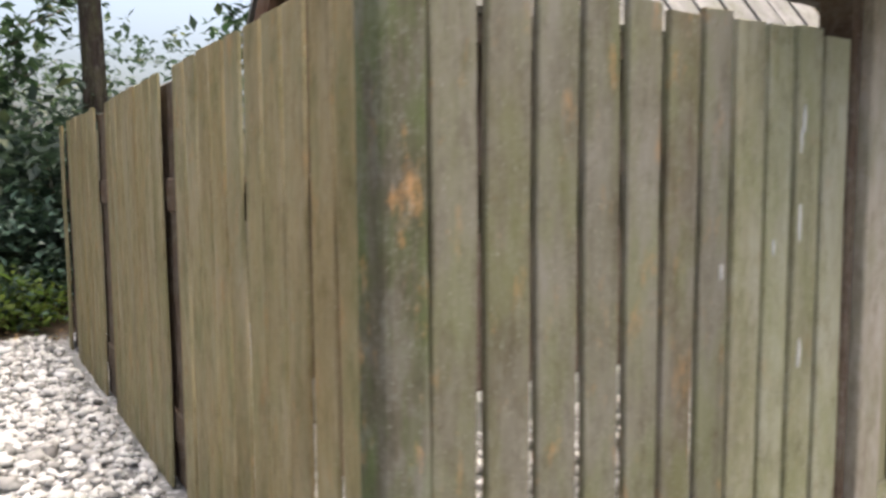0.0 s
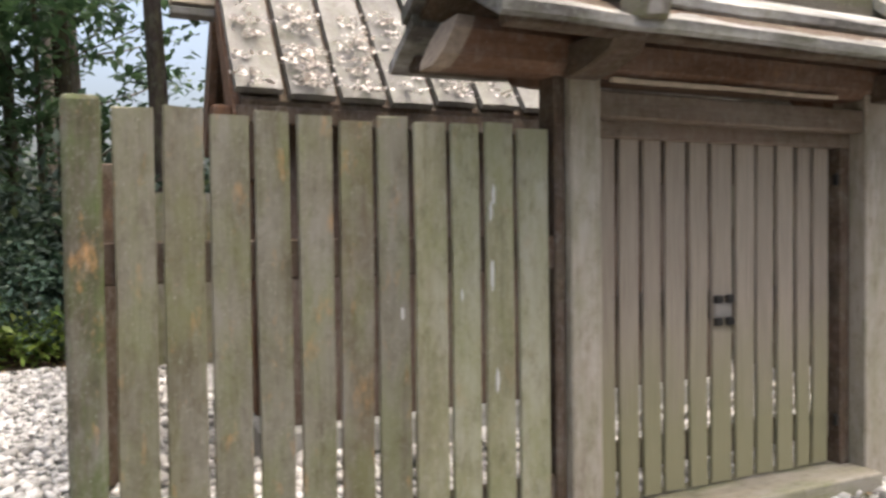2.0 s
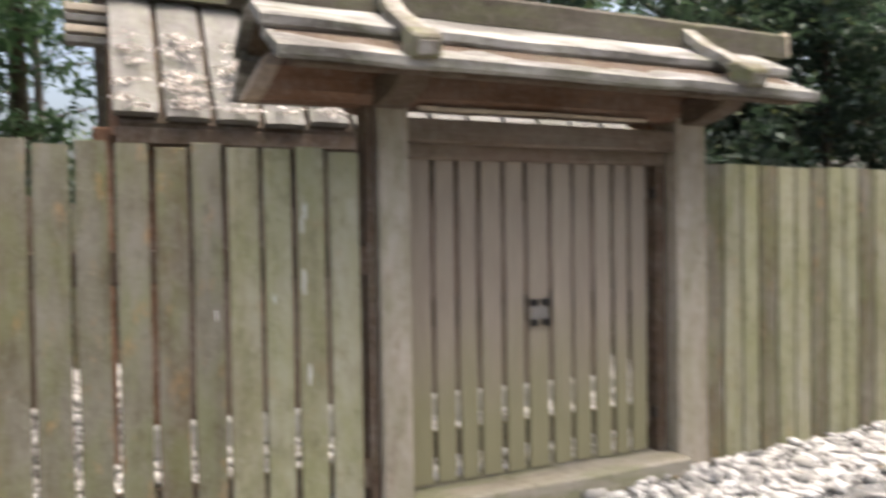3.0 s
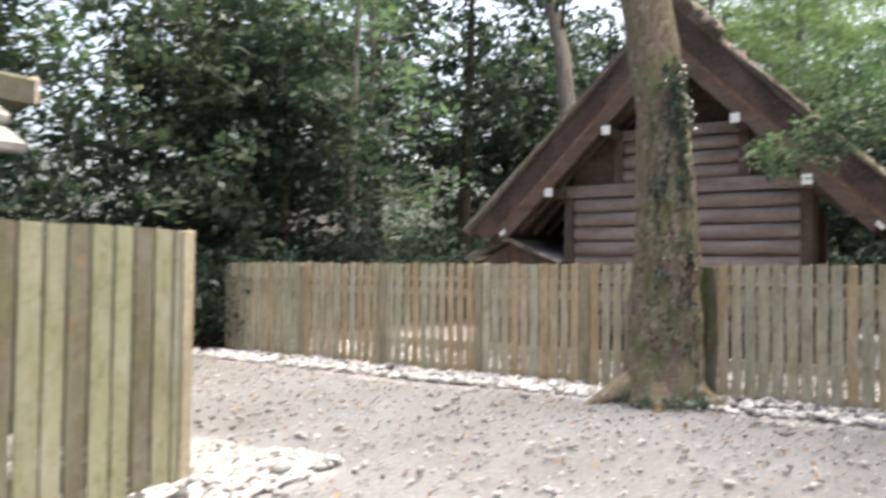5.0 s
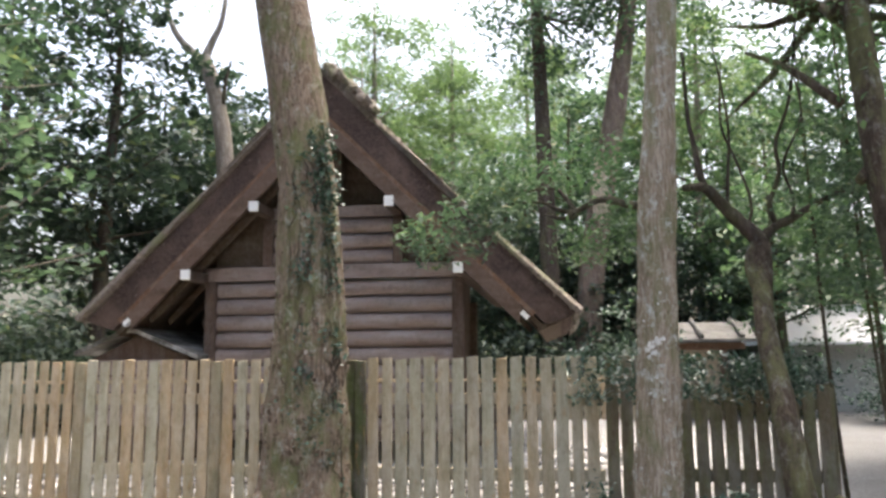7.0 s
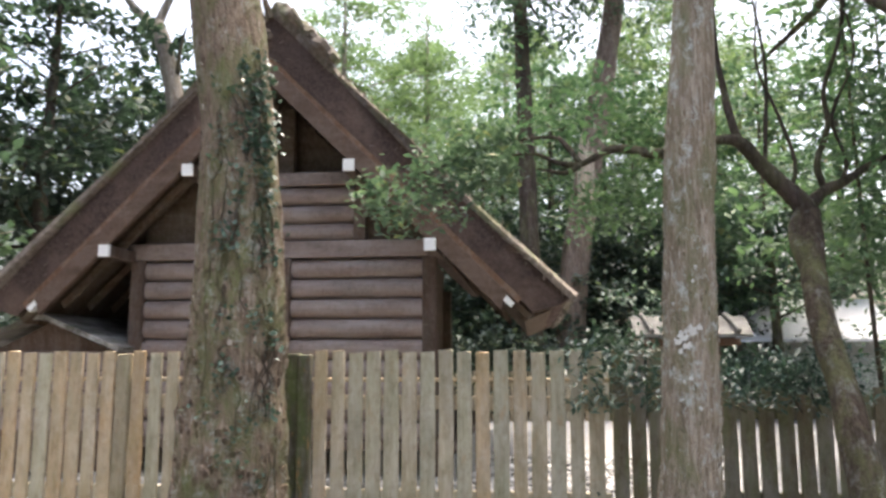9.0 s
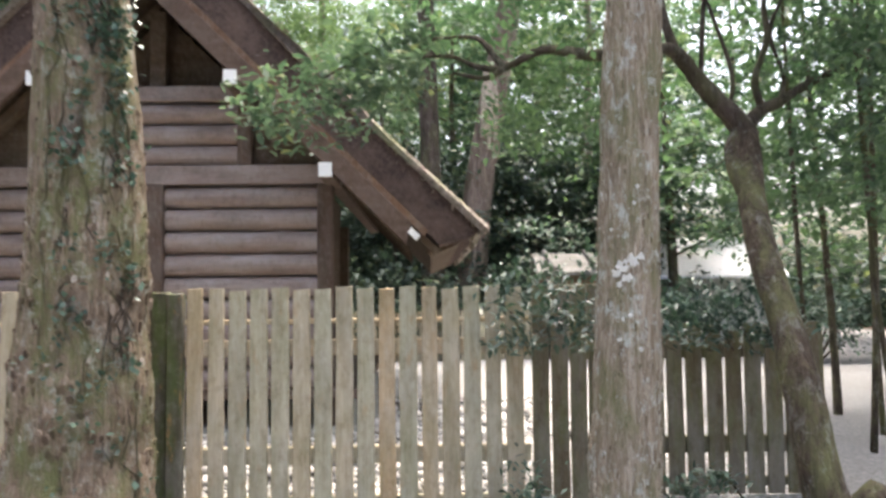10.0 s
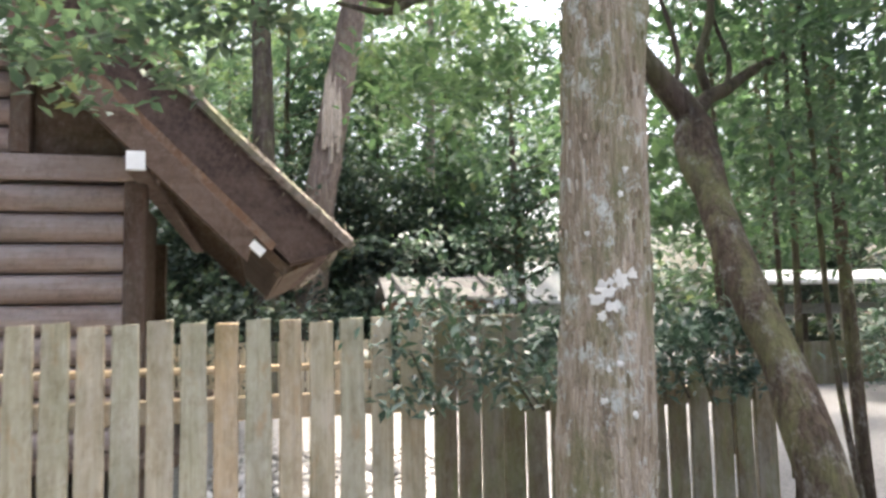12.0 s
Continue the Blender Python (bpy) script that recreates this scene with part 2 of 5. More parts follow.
def bark_material(name, tones, scale, moss, lichen, stretch=0.35, plates=0.5):
    """Bark: long fibres, warped plates with soft cracks, moss and grey lichen."""
    m = Nodes(name, 0.95, 0.15)
    warp = m.n("ShaderNodeTexNoise", Scale=7.0, Detail=5.0, Roughness=0.65)
    m.link(m.pos(1, 1, 0.5), warp.inputs["Vector"])
    sc = m.n("ShaderNodeVectorMath")
    sc.operation = "SCALE"
    sc.inputs["Scale"].default_value = 0.06
    m.link(warp.outputs["Color"], sc.inputs[0])
    v = m.n("ShaderNodeVectorMath")
    m.link(m.pos(1, 1, stretch), v.inputs[0])
    m.link(sc.outputs[0], v.inputs[1])
    crack = m.voronoi(v.outputs[0], scale, "DISTANCE_TO_EDGE")
    plate = m.n("ShaderNodeTexVoronoi", Scale=scale)
    m.link(v.outputs[0], plate.inputs["Vector"])
    tone = m.n("ShaderNodeSeparateColor")
    m.link(plate.outputs["Color"], tone.inputs[0])
    fibre = m.noise(m.pos(1, 1, 0.12), 38, 6, 0.7)
    fine = m.noise(m.pos(1, 1, 0.5), 90, 5, 0.7)
    mixed = m.math("ADD", m.math("MULTIPLY", tone.outputs[0], plates), m.math("MULTIPLY", fibre, 1 - plates))
    col = m.ramp(mixed, [(0.2, tones[0]), (0.5, tones[1]), (0.8, tones[2])])
    col = m.mix(m.ramp(crack, [(0.0, 0.6 * plates + 0.15), (0.1, 0.0)]), col, tuple(c * 0.45 for c in tones[0]))
    col = m.mix(m.ramp(fibre, [(0.3, 0.75), (0.55, 0.0)]), col, m.mix(1.0, col, (0.5, 0.47, 0.44), "MULTIPLY"))
    col = m.mix(m.ramp(fine, [(0.35, 0.5), (0.6, 0.0)]), col, m.mix(1.0, col, (0.62, 0.6, 0.57), "MULTIPLY"))
    mo = m.math("MULTIPLY", m.ramp(m.noise(m.pos(1, 1, 0.5), 3.2, 7, 0.75), [(0.46, 0.0), (0.62, 1.0)]), moss)
    col = m.mix(mo, col, (0.13, 0.14, 0.062))
    li = m.math("MULTIPLY", m.ramp(m.noise(m.pos(1, 1, 0.8), 8.0, 9, 0.85), [(0.53, 0.0), (0.6, 1.0)]), lichen)
    col = m.mix(li, col, (0.4, 0.42, 0.39))
    h = m.math("ADD", m.math("MULTIPLY", m.ramp(crack, [(0.0, 0.0), (0.2, 1.0)]), plates), m.math("ADD", m.math("MULTIPLY", fibre, 0.8), m.math("MULTIPLY", fine, 0.35)))
    m.finish(col, h, 0.9, 0.015)


bark_material("flaky_bark", [(0.13, 0.098, 0.07), (0.21, 0.16, 0.118), (0.32, 0.255, 0.2)], 40, 0.9, 0.45, 0.3, 0.35)
bark_material("lichen_bark", [(0.2, 0.165, 0.122), (0.32, 0.27, 0.208), (0.42, 0.37, 0.31)], 60, 0.7, 1.0, 0.1, 0.35)
bark_material("brown_bark", [(0.05, 0.041, 0.03), (0.077, 0.06, 0.045), (0.105, 0.081, 0.062)], 22, 0.7, 0.25, 0.25, 0.3)
bark_material("ruddy_bark", [(0.12, 0.09, 0.075), (0.185, 0.142, 0.118), (0.26, 0.208, 0.176)], 12, 0.2, 0.15, 0.2, 0.35)
bark_material("grey_bark", [(0.2, 0.17, 0.15), (0.27, 0.235, 0.2), (0.33, 0.29, 0.25)], 10, 0.2, 0.3, 0.2)
bark_material("dark_bark", [(0.045, 0.036, 0.03), (0.07, 0.055, 0.045), (0.09, 0.07, 0.06)], 9, 0.3, 0.1, 0.2)
bark_material("peeled_wood", [(0.38, 0.32, 0.26), (0.43, 0.37, 0.3), (0.47, 0.4, 0.33)], 14, 0.0, 0.2, 0.06)


def leaf_material(name, stops, rough=0.62, through=0.35):
    m = Nodes(name, rough, 0.25)
    c = m.ramp(m.island(), stops)
    tint = m.mix(m.rnd(), (0.8, 0.85, 0.8), (1.15, 1.1, 1.0))
    c = m.mix(1.0, c, tint, "MULTIPLY")
    m.link(c, m.b.inputs["Base Color"])
    tr = m.n("ShaderNodeBsdfTranslucent")
    m.link(m.mix(1.0, c, (1.25, 1.5, 1.0), "MULTIPLY"), tr.inputs["Color"])
    mx = m.n("ShaderNodeMixShader", Fac=through)
    m.link(m.b.outputs[0], mx.inputs[1])
    m.link(tr.outputs[0], mx.inputs[2])
    m.link(mx.outputs[0], m.t.nodes["Material Output"].inputs["Surface"])


leaf_material("leaf_dark", [(0, (0.034, 0.05, 0.046)), (0.5, (0.05, 0.072, 0.064)), (0.9, (0.075, 0.104, 0.086)), (1, (0.14, 0.145, 0.08))], 0.55, 0.26)
leaf_material("leaf_mid", [(0, (0.05, 0.08, 0.064)), (0.5, (0.08, 0.12, 0.094)), (0.93, (0.118, 0.165, 0.122)), (1, (0.18, 0.185, 0.1))], 0.55, 0.33)
leaf_material("leaf_bright", [(0, (0.056, 0.094, 0.06)), (0.5, (0.084, 0.132, 0.082)), (1, (0.13, 0.185, 0.11))], 0.55, 0.36)
leaf_material("leaf_yellow", [(0, (0.09, 0.14, 0.04)), (0.6, (0.14, 0.2, 0.055)), (1, (0.22, 0.25, 0.08))], 0.5, 0.4)
leaf_material("leaf_gloss", [(0, (0.035, 0.062, 0.052)), (0.5, (0.058, 0.095, 0.079)), (1, (0.1, 0.15, 0.12))], 0.28, 0.15)
leaf_material("pine_needle", [(0, (0.1, 0.135, 0.085)), (0.5, (0.14, 0.185, 0.11)), (1, (0.18, 0.22, 0.14))], 0.6, 0.45)
leaf_material("litter", [(0, (0.1, 0.06, 0.035)), (0.5, (0.2, 0.12, 0.065)), (1, (0.34, 0.24, 0.14))], 0.8, 0.15)


def flake_material(name, stops):
    m = Nodes(name, 0.95, 0.15)
    c = m.ramp(m.island(), stops)
    f = m.noise(m.pos(1, 1, 0.4), 70, 5, 0.7)
    c = m.mix(m.ramp(f, [(0.35, 0.6), (0.6, 0.0)]), c, m.mix(1.0, c, (0.55, 0.52, 0.48), "MULTIPLY"))
    mo = m.ramp(m.noise(m.pos(1, 1, 0.5), 3.2, 7, 0.75), [(0.48, 0.0), (0.62, 0.6)])
    m.finish(m.mix(mo, c, (0.12, 0.13, 0.06)), f, 0.6, 0.006)


flake_material("bark_flake", [(0, (0.07, 0.05, 0.036)), (0.35, (0.13, 0.095, 0.07)), (0.7, (0.21, 0.16, 0.12)), (0.93, (0.3, 0.24, 0.19)), (1, (0.5, 0.46, 0.41))])
flake_material("pale_flake", [(0, (0.15, 0.12, 0.085)), (0.5, (0.27, 0.225, 0.17)), (0.85, (0.38, 0.34, 0.28)), (1, (0.45, 0.45, 0.41))])


def thatch_material():
    m = Nodes("thatch", 0.95, 0.15)
    f = m.noise(m.pos(8, 3, 3), 9, 6, 0.7)
    g = m.noise(m.pos(), 2.2, 4, 0.6)
    c = m.mix(m.ramp(f, [(0.3, 0.0), (0.7, 1.0)]), (0.045, 0.031, 0.026), (0.125, 0.092, 0.08))
    c = m.mix(m.ramp(g, [(0.45, 0.0), (0.7, 0.5)]), c, (0.21, 0.15, 0.12))
    m.finish(c, f, 0.9, 0.03)
    m = Nodes("thatch_top", 0.95, 0.15)
    f = m.noise(m.pos(), 14, 6, 0.7)
    c = m.mix(m.ramp(f, [(0.35, 0.0), (0.7, 1.0)]), (0.13, 0.108, 0.09), (0.32, 0.28, 0.245))
    c = m.mix(m.ramp(m.noise(m.pos(), 2.4, 5), [(0.5, 0.0), (0.66, 0.7)]), c, (0.17, 0.19, 0.1))
    m.finish(c, f, 0.9, 0.04)


thatch_material()

# ---- building helpers ----
ORIGIN = {}


def mesh_data(name, verts, faces, smooth=False):
    me = bpy.data.meshes.new(name)
    me.from_pydata([tuple(v) for v in verts], [], [tuple(f) for f in faces])
    if smooth:
        me.polygons.foreach_set("use_smooth", [True] * len(me.polygons))
    me.update()
    return me


def thing(name, base, label, category, group="", kind=""):
    ob = new(name)
    ob.location = base
    ob.empty_display_size = 0.1
    ORIGIN[ob.name] = Vector(base)
    return tagged(ob, label, category, group, kind)


def part(name, geo, material, parent=None, label="", smooth=False):
    """Links world-space geometry (verts, faces) as one mesh object, under a thing or a part."""
    v = np.array(geo[0], float)
    o = Vector(((v[:, 0].min() + v[:, 0].max()) / 2, (v[:, 1].min() + v[:, 1].max()) / 2, v[:, 2].min()))
    me = mesh_data(name, v - np.array(o), geo[1], smooth)
    me.materials.append(MATS[material])
    ob = new(name, me)
    if parent is not None:
        ob.parent = parent
        ob.location = o - ORIGIN[parent.name]
    else:
        ob.location = o
    ORIGIN[ob.name] = o
    if label:
        tagged(ob, label)
    return ob


def piece(name, me, at, parent, turn=(0, 0, 0)):
    """One more object on a shared mesh, as a part."""
    ob = new(name, me)
    ob.parent = parent
    ob.location = Vector(at) - ORIGIN[parent.name]
    ob.rotation_euler = turn
    return ob


def join(*geos):
    verts, faces, k = [], [], 0
    for v, f in geos:
        verts.extend(tuple(p) for p in v)
        faces.extend(tuple(i + k for i in q) for q in f)
        k += len(v)
    return verts, faces


def bevelled(geo, w=0.01, seg=1):
    bm = bmesh.new()
    vs = [bm.verts.new(tuple(p)) for p in geo[0]]
    for f in geo[1]:
        bm.faces.new([vs[i] for i in f])
    bmesh.ops.recalc_face_normals(bm, faces=bm.faces)
    bmesh.ops.bevel(bm, geom=list(bm.edges), offset=w, segments=seg, affect="EDGES", profile=0.5)
    bm.verts.index_update()
    out = [tuple(v.co) for v in bm.verts], [tuple(v.index for v in f.verts) for f in bm.faces]
    bm.free()
    return out


def box(x0, x1, y0, y1, z0, z1, bevel=0.008, seg=1):
    v = [(x0, y0, z0), (x1, y0, z0), (x1, y1, z0), (x0, y1, z0), (x0, y0, z1), (x1, y0, z1), (x1, y1, z1), (x0, y1, z1)]
    f = [(0, 3, 2, 1), (4, 5, 6, 7), (0, 1, 5, 4), (1, 2, 6, 5), (2, 3, 7, 6), (3, 0, 4, 7)]
    return bevelled((v, f), bevel, seg) if bevel else (v, f)


def prism(profile, a, b, axis="x", bevel=0.0, steps=1, rough=0.0):
    """A profile drawn in the two other axes, pushed along one axis from a to b."""
    n = len(profile)
    verts, faces = [], []
    for s in range(steps + 1):
        t = a + (b - a) * s / steps
        for p, q in profile:
            co = {"x": (t, p, q), "y": (p, t, q), "z": (p, q, t)}[axis]
            if rough:
                w = noise.noise_vector(Vector(co) * 3.1) * rough + noise.noise_vector(Vector(co) * 9.0) * rough * 0.5
                co = tuple(Vector(co) + w)
            verts.append(co)
    for s in range(steps):
        for i in range(n):
            j = (i + 1) % n
            faces.append((s * n + i, s * n + j, (s + 1) * n + j, (s + 1) * n + i))
    faces.append(tuple(range(n))[::-1])
    faces.append(tuple(steps * n + i for i in range(n)))
    return bevelled((verts, faces), bevel) if bevel else (verts, faces)


def tube(path, radii, n=12, rough=0.0, freq=2.0, flare=None):
    """A round limb along a path; radii per point; rough shifts the skin by noise."""
    pts = [Vector(p) for p in path]
    verts, faces = [], []
    side = Vector((1, 0, 0))
    for i, p in enumerate(pts):
        d = (pts[min(i + 1, len(pts) - 1)] - pts[max(i - 1, 0)]).normalized()
        u = d.cross(side)
        if u.length < 0.05:
            u = d.cross(Vector((0, 1, 0)))
        u.normalize()
        w = d.cross(u)
        for k in range(n):
            a = 2 * math.pi * k / n
            dirn = u * math.cos(a) + w * math.sin(a)
            r = radii[i]
            if rough:
                r *= 1 + rough * noise.noise((p + dirn * r) * freq) + rough * 0.5 * noise.noise((p + dirn * r) * freq * 3.3)
            if flare:
                r *= 1 + flare * math.exp(-i * 0.55) * (0.5 + 0.5 * math.sin(a * 5 + 1.3)) * 0.6
            verts.append(tuple(p + dirn * r))
    for i in range(len(pts) - 1):
        for k in range(n):
            j = (k + 1) % n
            faces.append((i * n + k, i * n + j, (i + 1) * n + j, (i + 1) * n + k))
    faces.append(tuple(range(n))[::-1])
    faces.append(tuple((len(pts) - 1) * n + k for k in range(n)))
    return verts, faces


def smooth_path(points, radii, steps=5):
    """Catmull-Rom through points, with radii."""
    P = [Vector(p) for p in points]
    P = [P[0] * 2 - P[1]] + P + [P[-1] * 2 - P[-2]]
    R = [radii[0]] + list(radii) + [radii[-1]]
    out, rad = [], []
    for i in range(1, len(P) - 2):
        for s in range(steps):
            t = s / steps
            a, b, c, d = P[i - 1], P[i], P[i + 1], P[i + 2]
            out.append(0.5 * ((2 * b) + (c - a) * t + (2 * a - 5 * b + 4 * c - d) * t * t + (3 * b - a - 3 * c + d) * t ** 3))
            rad.append(R[i] + (R[i + 1] - R[i]) * t)
    out.append(P[-2])
    rad.append(R[-2])
    return out, rad


def leaf_geo(rng, centres, spread, per, size, droop=0.25, slim=0.42):
    """Folded diamond leaves strewn round centres: arrays of verts and faces."""
    centres = np.repeat(np.asarray(centres, float), per, axis=0)
    n = len(centres)
    spread = np.asarray(spread, float) * np.ones(3)
    c = centres + rng.normal(size=(n, 3)) * spread
    a = rng.uniform(0, 2 * np.pi, n)
    tilt = rng.normal(-droop, 0.45, n)
    s = size * rng.uniform(0.6, 1.3, n)
    d = np.stack([np.cos(a) * np.cos(tilt), np.sin(a) * np.cos(tilt), np.sin(tilt)], 1)
    w = np.stack([-np.sin(a), np.cos(a), rng.normal(0, 0.35, n)], 1)
    w /= np.linalg.norm(w, axis=1, keepdims=True)
    up = np.cross(d, w)
    up *= np.sign(up[:, 2:3] + 1e-9)
    s = s[:, None]
    base = c - d * s * 0.5
    mid = c + d * s * 0.05
    left = mid + w * s * slim * 0.5 + up * s * 0.08
    right = mid - w * s * slim * 0.5 + up * s * 0.08
    tip = c + d * s * 0.5 - up * s * 0.06
    v = np.stack([base, left, tip, right], 1).reshape(-1, 3)
    k = np.arange(n)[:, None] * 4
    f = np.concatenate([k + np.array([[0, 2, 1]]), k + np.array([[0, 3, 2]])], 0)
    return v, f


def fast_mesh(name, v, f, material, smooth=False):
    me = bpy.data.meshes.new(name)
    n, m, k = len(v), len(f), f.shape[1]
    me.vertices.add(n)
    me.vertices.foreach_set("co", np.asarray(v, np.float32).ravel())
    me.loops.add(m * k)
    me.loops.foreach_set("vertex_index", np.asarray(f, np.int32).ravel())
    me.polygons.add(m)
    me.polygons.foreach_set("loop_start", np.arange(0, m * k, k, dtype=np.int32))
    me.polygons.foreach_set("loop_total", np.full(m, k, np.int32))
    if smooth:
        me.polygons.foreach_set("use_smooth", np.ones(m, bool))
    me.materials.append(MATS[material])
    me.update(calc_edges=True)
    return me


def ground_z(x, y):
    """The ground climbs a little towards the far fence, and again inside it."""
    return float(ground_zs(np.array(x, float), y))


def ground_zs(x, y):
    t, u = np.clip((x - 3.5) / 9.0, 0, 1), np.clip((x - 13.4) / 2.0, 0, 1)
    return 0.25 * t * t * (3 - 2 * t) + 0.12 * u * u * (3 - 2 * u)

# ---- ground ----


def build_ground():
    xs = np.concatenate([[-400, -150, -60, -30, -15], np.arange(-8, 24.1, 0.4), [30, 40, 60, 150, 400]])
    ys = np.concatenate([[-400, -150, -60, -30, -18], np.arange(-12, 14.1, 0.4), [18, 26, 40, 80, 150, 400]])
    X, Y = np.meshgrid(xs, ys, indexing="ij")
    Z = ground_zs(X, Y)
    for i in range(X.shape[0]):
        for j in range(X.shape[1]):
            p = Vector((X[i, j], Y[i, j], 0))
            Z[i, j] += 0.03 * noise.noise(p * 0.45) + 0.012 * noise.noise(p * 1.7)
    v = np.stack([X, Y, Z - 0.02], -1).reshape(-1, 3)
    ny = len(ys)
    f = []
    for i in range(len(xs) - 1):
        for j in range(ny - 1):
            f.append((i * ny + j, (i + 1) * ny + j, (i + 1) * ny + j + 1, i * ny + j + 1))
    ob = new("ground", fast_mesh("ground", v, np.array(f), "ground_mix", True))
    tagged(ob, "pale trodden gravel court with dark soil under the trees", "ground", kind="structure")


build_ground()


def stones(name, label, areas, count, size, material, seed, lift=0.3):
    """Loose stones, each a small dented solid, spread over rectangles of the ground."""
    rng = np.random.default_rng(seed)
    bm = bmesh.new()
    bmesh.ops.create_icosphere(bm, subdivisions=1, radius=1.0)
    base = np.array([v.co[:] for v in bm.verts])
    tri = np.array([[v.index for v in f.verts] for f in bm.faces])
    bm.free()
    w = np.array([(a[1] - a[0]) * (a[3] - a[2]) for a in areas])
    pick = rng.choice(len(areas), count, p=w / w.sum())
    A = np.array(areas)[pick]
    x = rng.uniform(A[:, 0], A[:, 1])
    y = rng.uniform(A[:, 2], A[:, 3])
    s = size * rng.lognormal(0, 0.35, count)
    scale = np.stack([s * rng.uniform(0.75, 1.3, count), s * rng.uniform(0.6, 1.0, count), s * rng.uniform(0.35, 0.65, count)], 1)
    dents = 1 + rng.normal(0, 0.13, (count, len(base)))
    v = base[None] * dents[:, :, None] * scale[:, None, :]
    a, b = rng.uniform(0, 2 * np.pi, count), rng.normal(0, 0.35, count)
    ca, sa, cb, sb = np.cos(a)[:, None], np.sin(a)[:, None], np.cos(b)[:, None], np.sin(b)[:, None]
    vx, vy, vz = v[..., 0], v[..., 1], v[..., 2]
    vx, vz = vx * cb + vz * sb, -vx * sb + vz * cb
    vx, vy = vx * ca - vy * sa, vx * sa + vy * ca
    z = ground_zs(x, y) + s * rng.uniform(0.0, lift * 2, count)
    v = np.stack([vx + x[:, None], vy + y[:, None], vz + z[:, None]], -1).reshape(-1, 3)
    f = (tri[None] + (np.arange(count) * len(base))[:, None, None]).reshape(-1, 3)
    ob = new(name, fast_mesh(name, v, f, material))
    tagged(ob, label, "gravel", kind="stuff")


# ---- fences ----
def board_mesh(name, w, t, h, seed, material, axis="x", taper=0.0):
    """An upright board with eased edges and a slightly wavy outline, base at its origin."""
    rng = random.Random(seed)
    e = min(0.005, t * 0.2)
    ring = [(-w / 2 + e, -t / 2), (w / 2 - e, -t / 2), (w / 2, -t / 2 + e), (w / 2, t / 2 - e), (w / 2 - e, t / 2), (-w / 2 + e, t / 2), (-w / 2, t / 2 - e), (-w / 2, -t / 2 + e)]
    verts, faces = [], []
    levels = [0, 0.33, 0.68, 1.0]
    for k, lv in enumerate(levels):
        dx, dy, ww = rng.uniform(-0.004, 0.004), rng.uniform(-0.004, 0.004), 1 + rng.uniform(-0.03, 0.03)
        for p, q in ring:
            z = h * lv + (p * rng.uniform(-0.05, 0.05) + rng.uniform(-0.004, 0.004) if k == 3 else 0)
            a, b = p * ww * (1 - taper * (lv > 0.99)) + dx, q + dy
            verts.append((a, b, z) if axis == "x" else (b, a, z))
    n = 8
    for k in range(3):
        for i in range(n):
            j = (i + 1) % n
            q = (k * n + i, k * n + j, (k + 1) * n + j, (k + 1) * n + i)
            faces.append(q if axis == "x" else q[::-1])
    faces.append(tuple(range(n))[::-1] if axis == "x" else tuple(range(n)))
    faces.append(tuple(3 * n + i for i in range(n)) if axis == "x" else tuple(3 * n + i for i in range(n))[::-1])
    me = mesh_data(name, verts, faces)
    me.materials.append(MATS[material])
    return me


def front_fence():
    ob = thing("fence", (2.4, 2.56, 0), "weathered grey-brown plank fence beside the gate", "fence", "shrine fences")
    edges = [(1.51, 1.65), (1.68, 1.825), (1.85, 1.995), (2.02, 2.155), (2.185, 2.325), (2.355, 2.495), (2.52, 2.66), (2.685, 2.835), (2.86, 2.995), (3.025, 3.165), (3.19, 3.345)]
    for i, (a, b) in enumerate(edges):
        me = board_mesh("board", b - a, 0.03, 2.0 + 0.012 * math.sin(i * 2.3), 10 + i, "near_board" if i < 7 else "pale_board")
        piece("board", me, ((a + b) / 2, 2.545, 0.0), ob, (0, 0, radians(random.uniform(-1, 1))))
    for z0, z1 in ((1.35, 1.51), (0.22, 0.38)):
        part("rail", box(1.45, 3.4, 2.562, 2.605, z0, z1), "dark_beam", ob)
    rnd = random.Random(31)
    for cx, cz, w, h in ((3.06, 1.69, 0.012, 0.06), (3.045, 1.62, 0.009, 0.05), (3.05, 1.33, 0.014, 0.07), (3.07, 0.86, 0.011, 0.06), (2.9, 1.25, 0.008, 0.03), (2.62, 1.19, 0.007, 0.03)):
        ring = [(cx + w * math.cos(a) * rnd.uniform(0.5, 1.2), cz + h * math.sin(a) * rnd.uniform(0.6, 1.15)) for a in [2 * math.pi * k / 11 for k in range(11)]]
        part("lichen_streak", ([(p, 2.5295, q) for p, q in ring] + [(cx + (p - cx) * 0.8, 2.524, cz + (q - cz) * 0.85) for p, q in ring], [tuple(range(11, 22))] + [(k, (k + 1) % 11, 11 + (k + 1) % 11, 11 + k) for k in range(11)]), "white_speck", ob, "pale lichen streak")
    part("corner_post", bevelled(prism([(1.345, 2.47), (1.474, 2.47), (1.474, 2.61), (1.345, 2.61)], 0, 2.03, "z", steps=3, rough=0.006), 0.02, 2), "mossy_post", ob, "green mossy corner post")
    part("gap_post", box(3.35, 3.389, 2.58, 2.66, 0, 2.0), "dark_beam", ob)


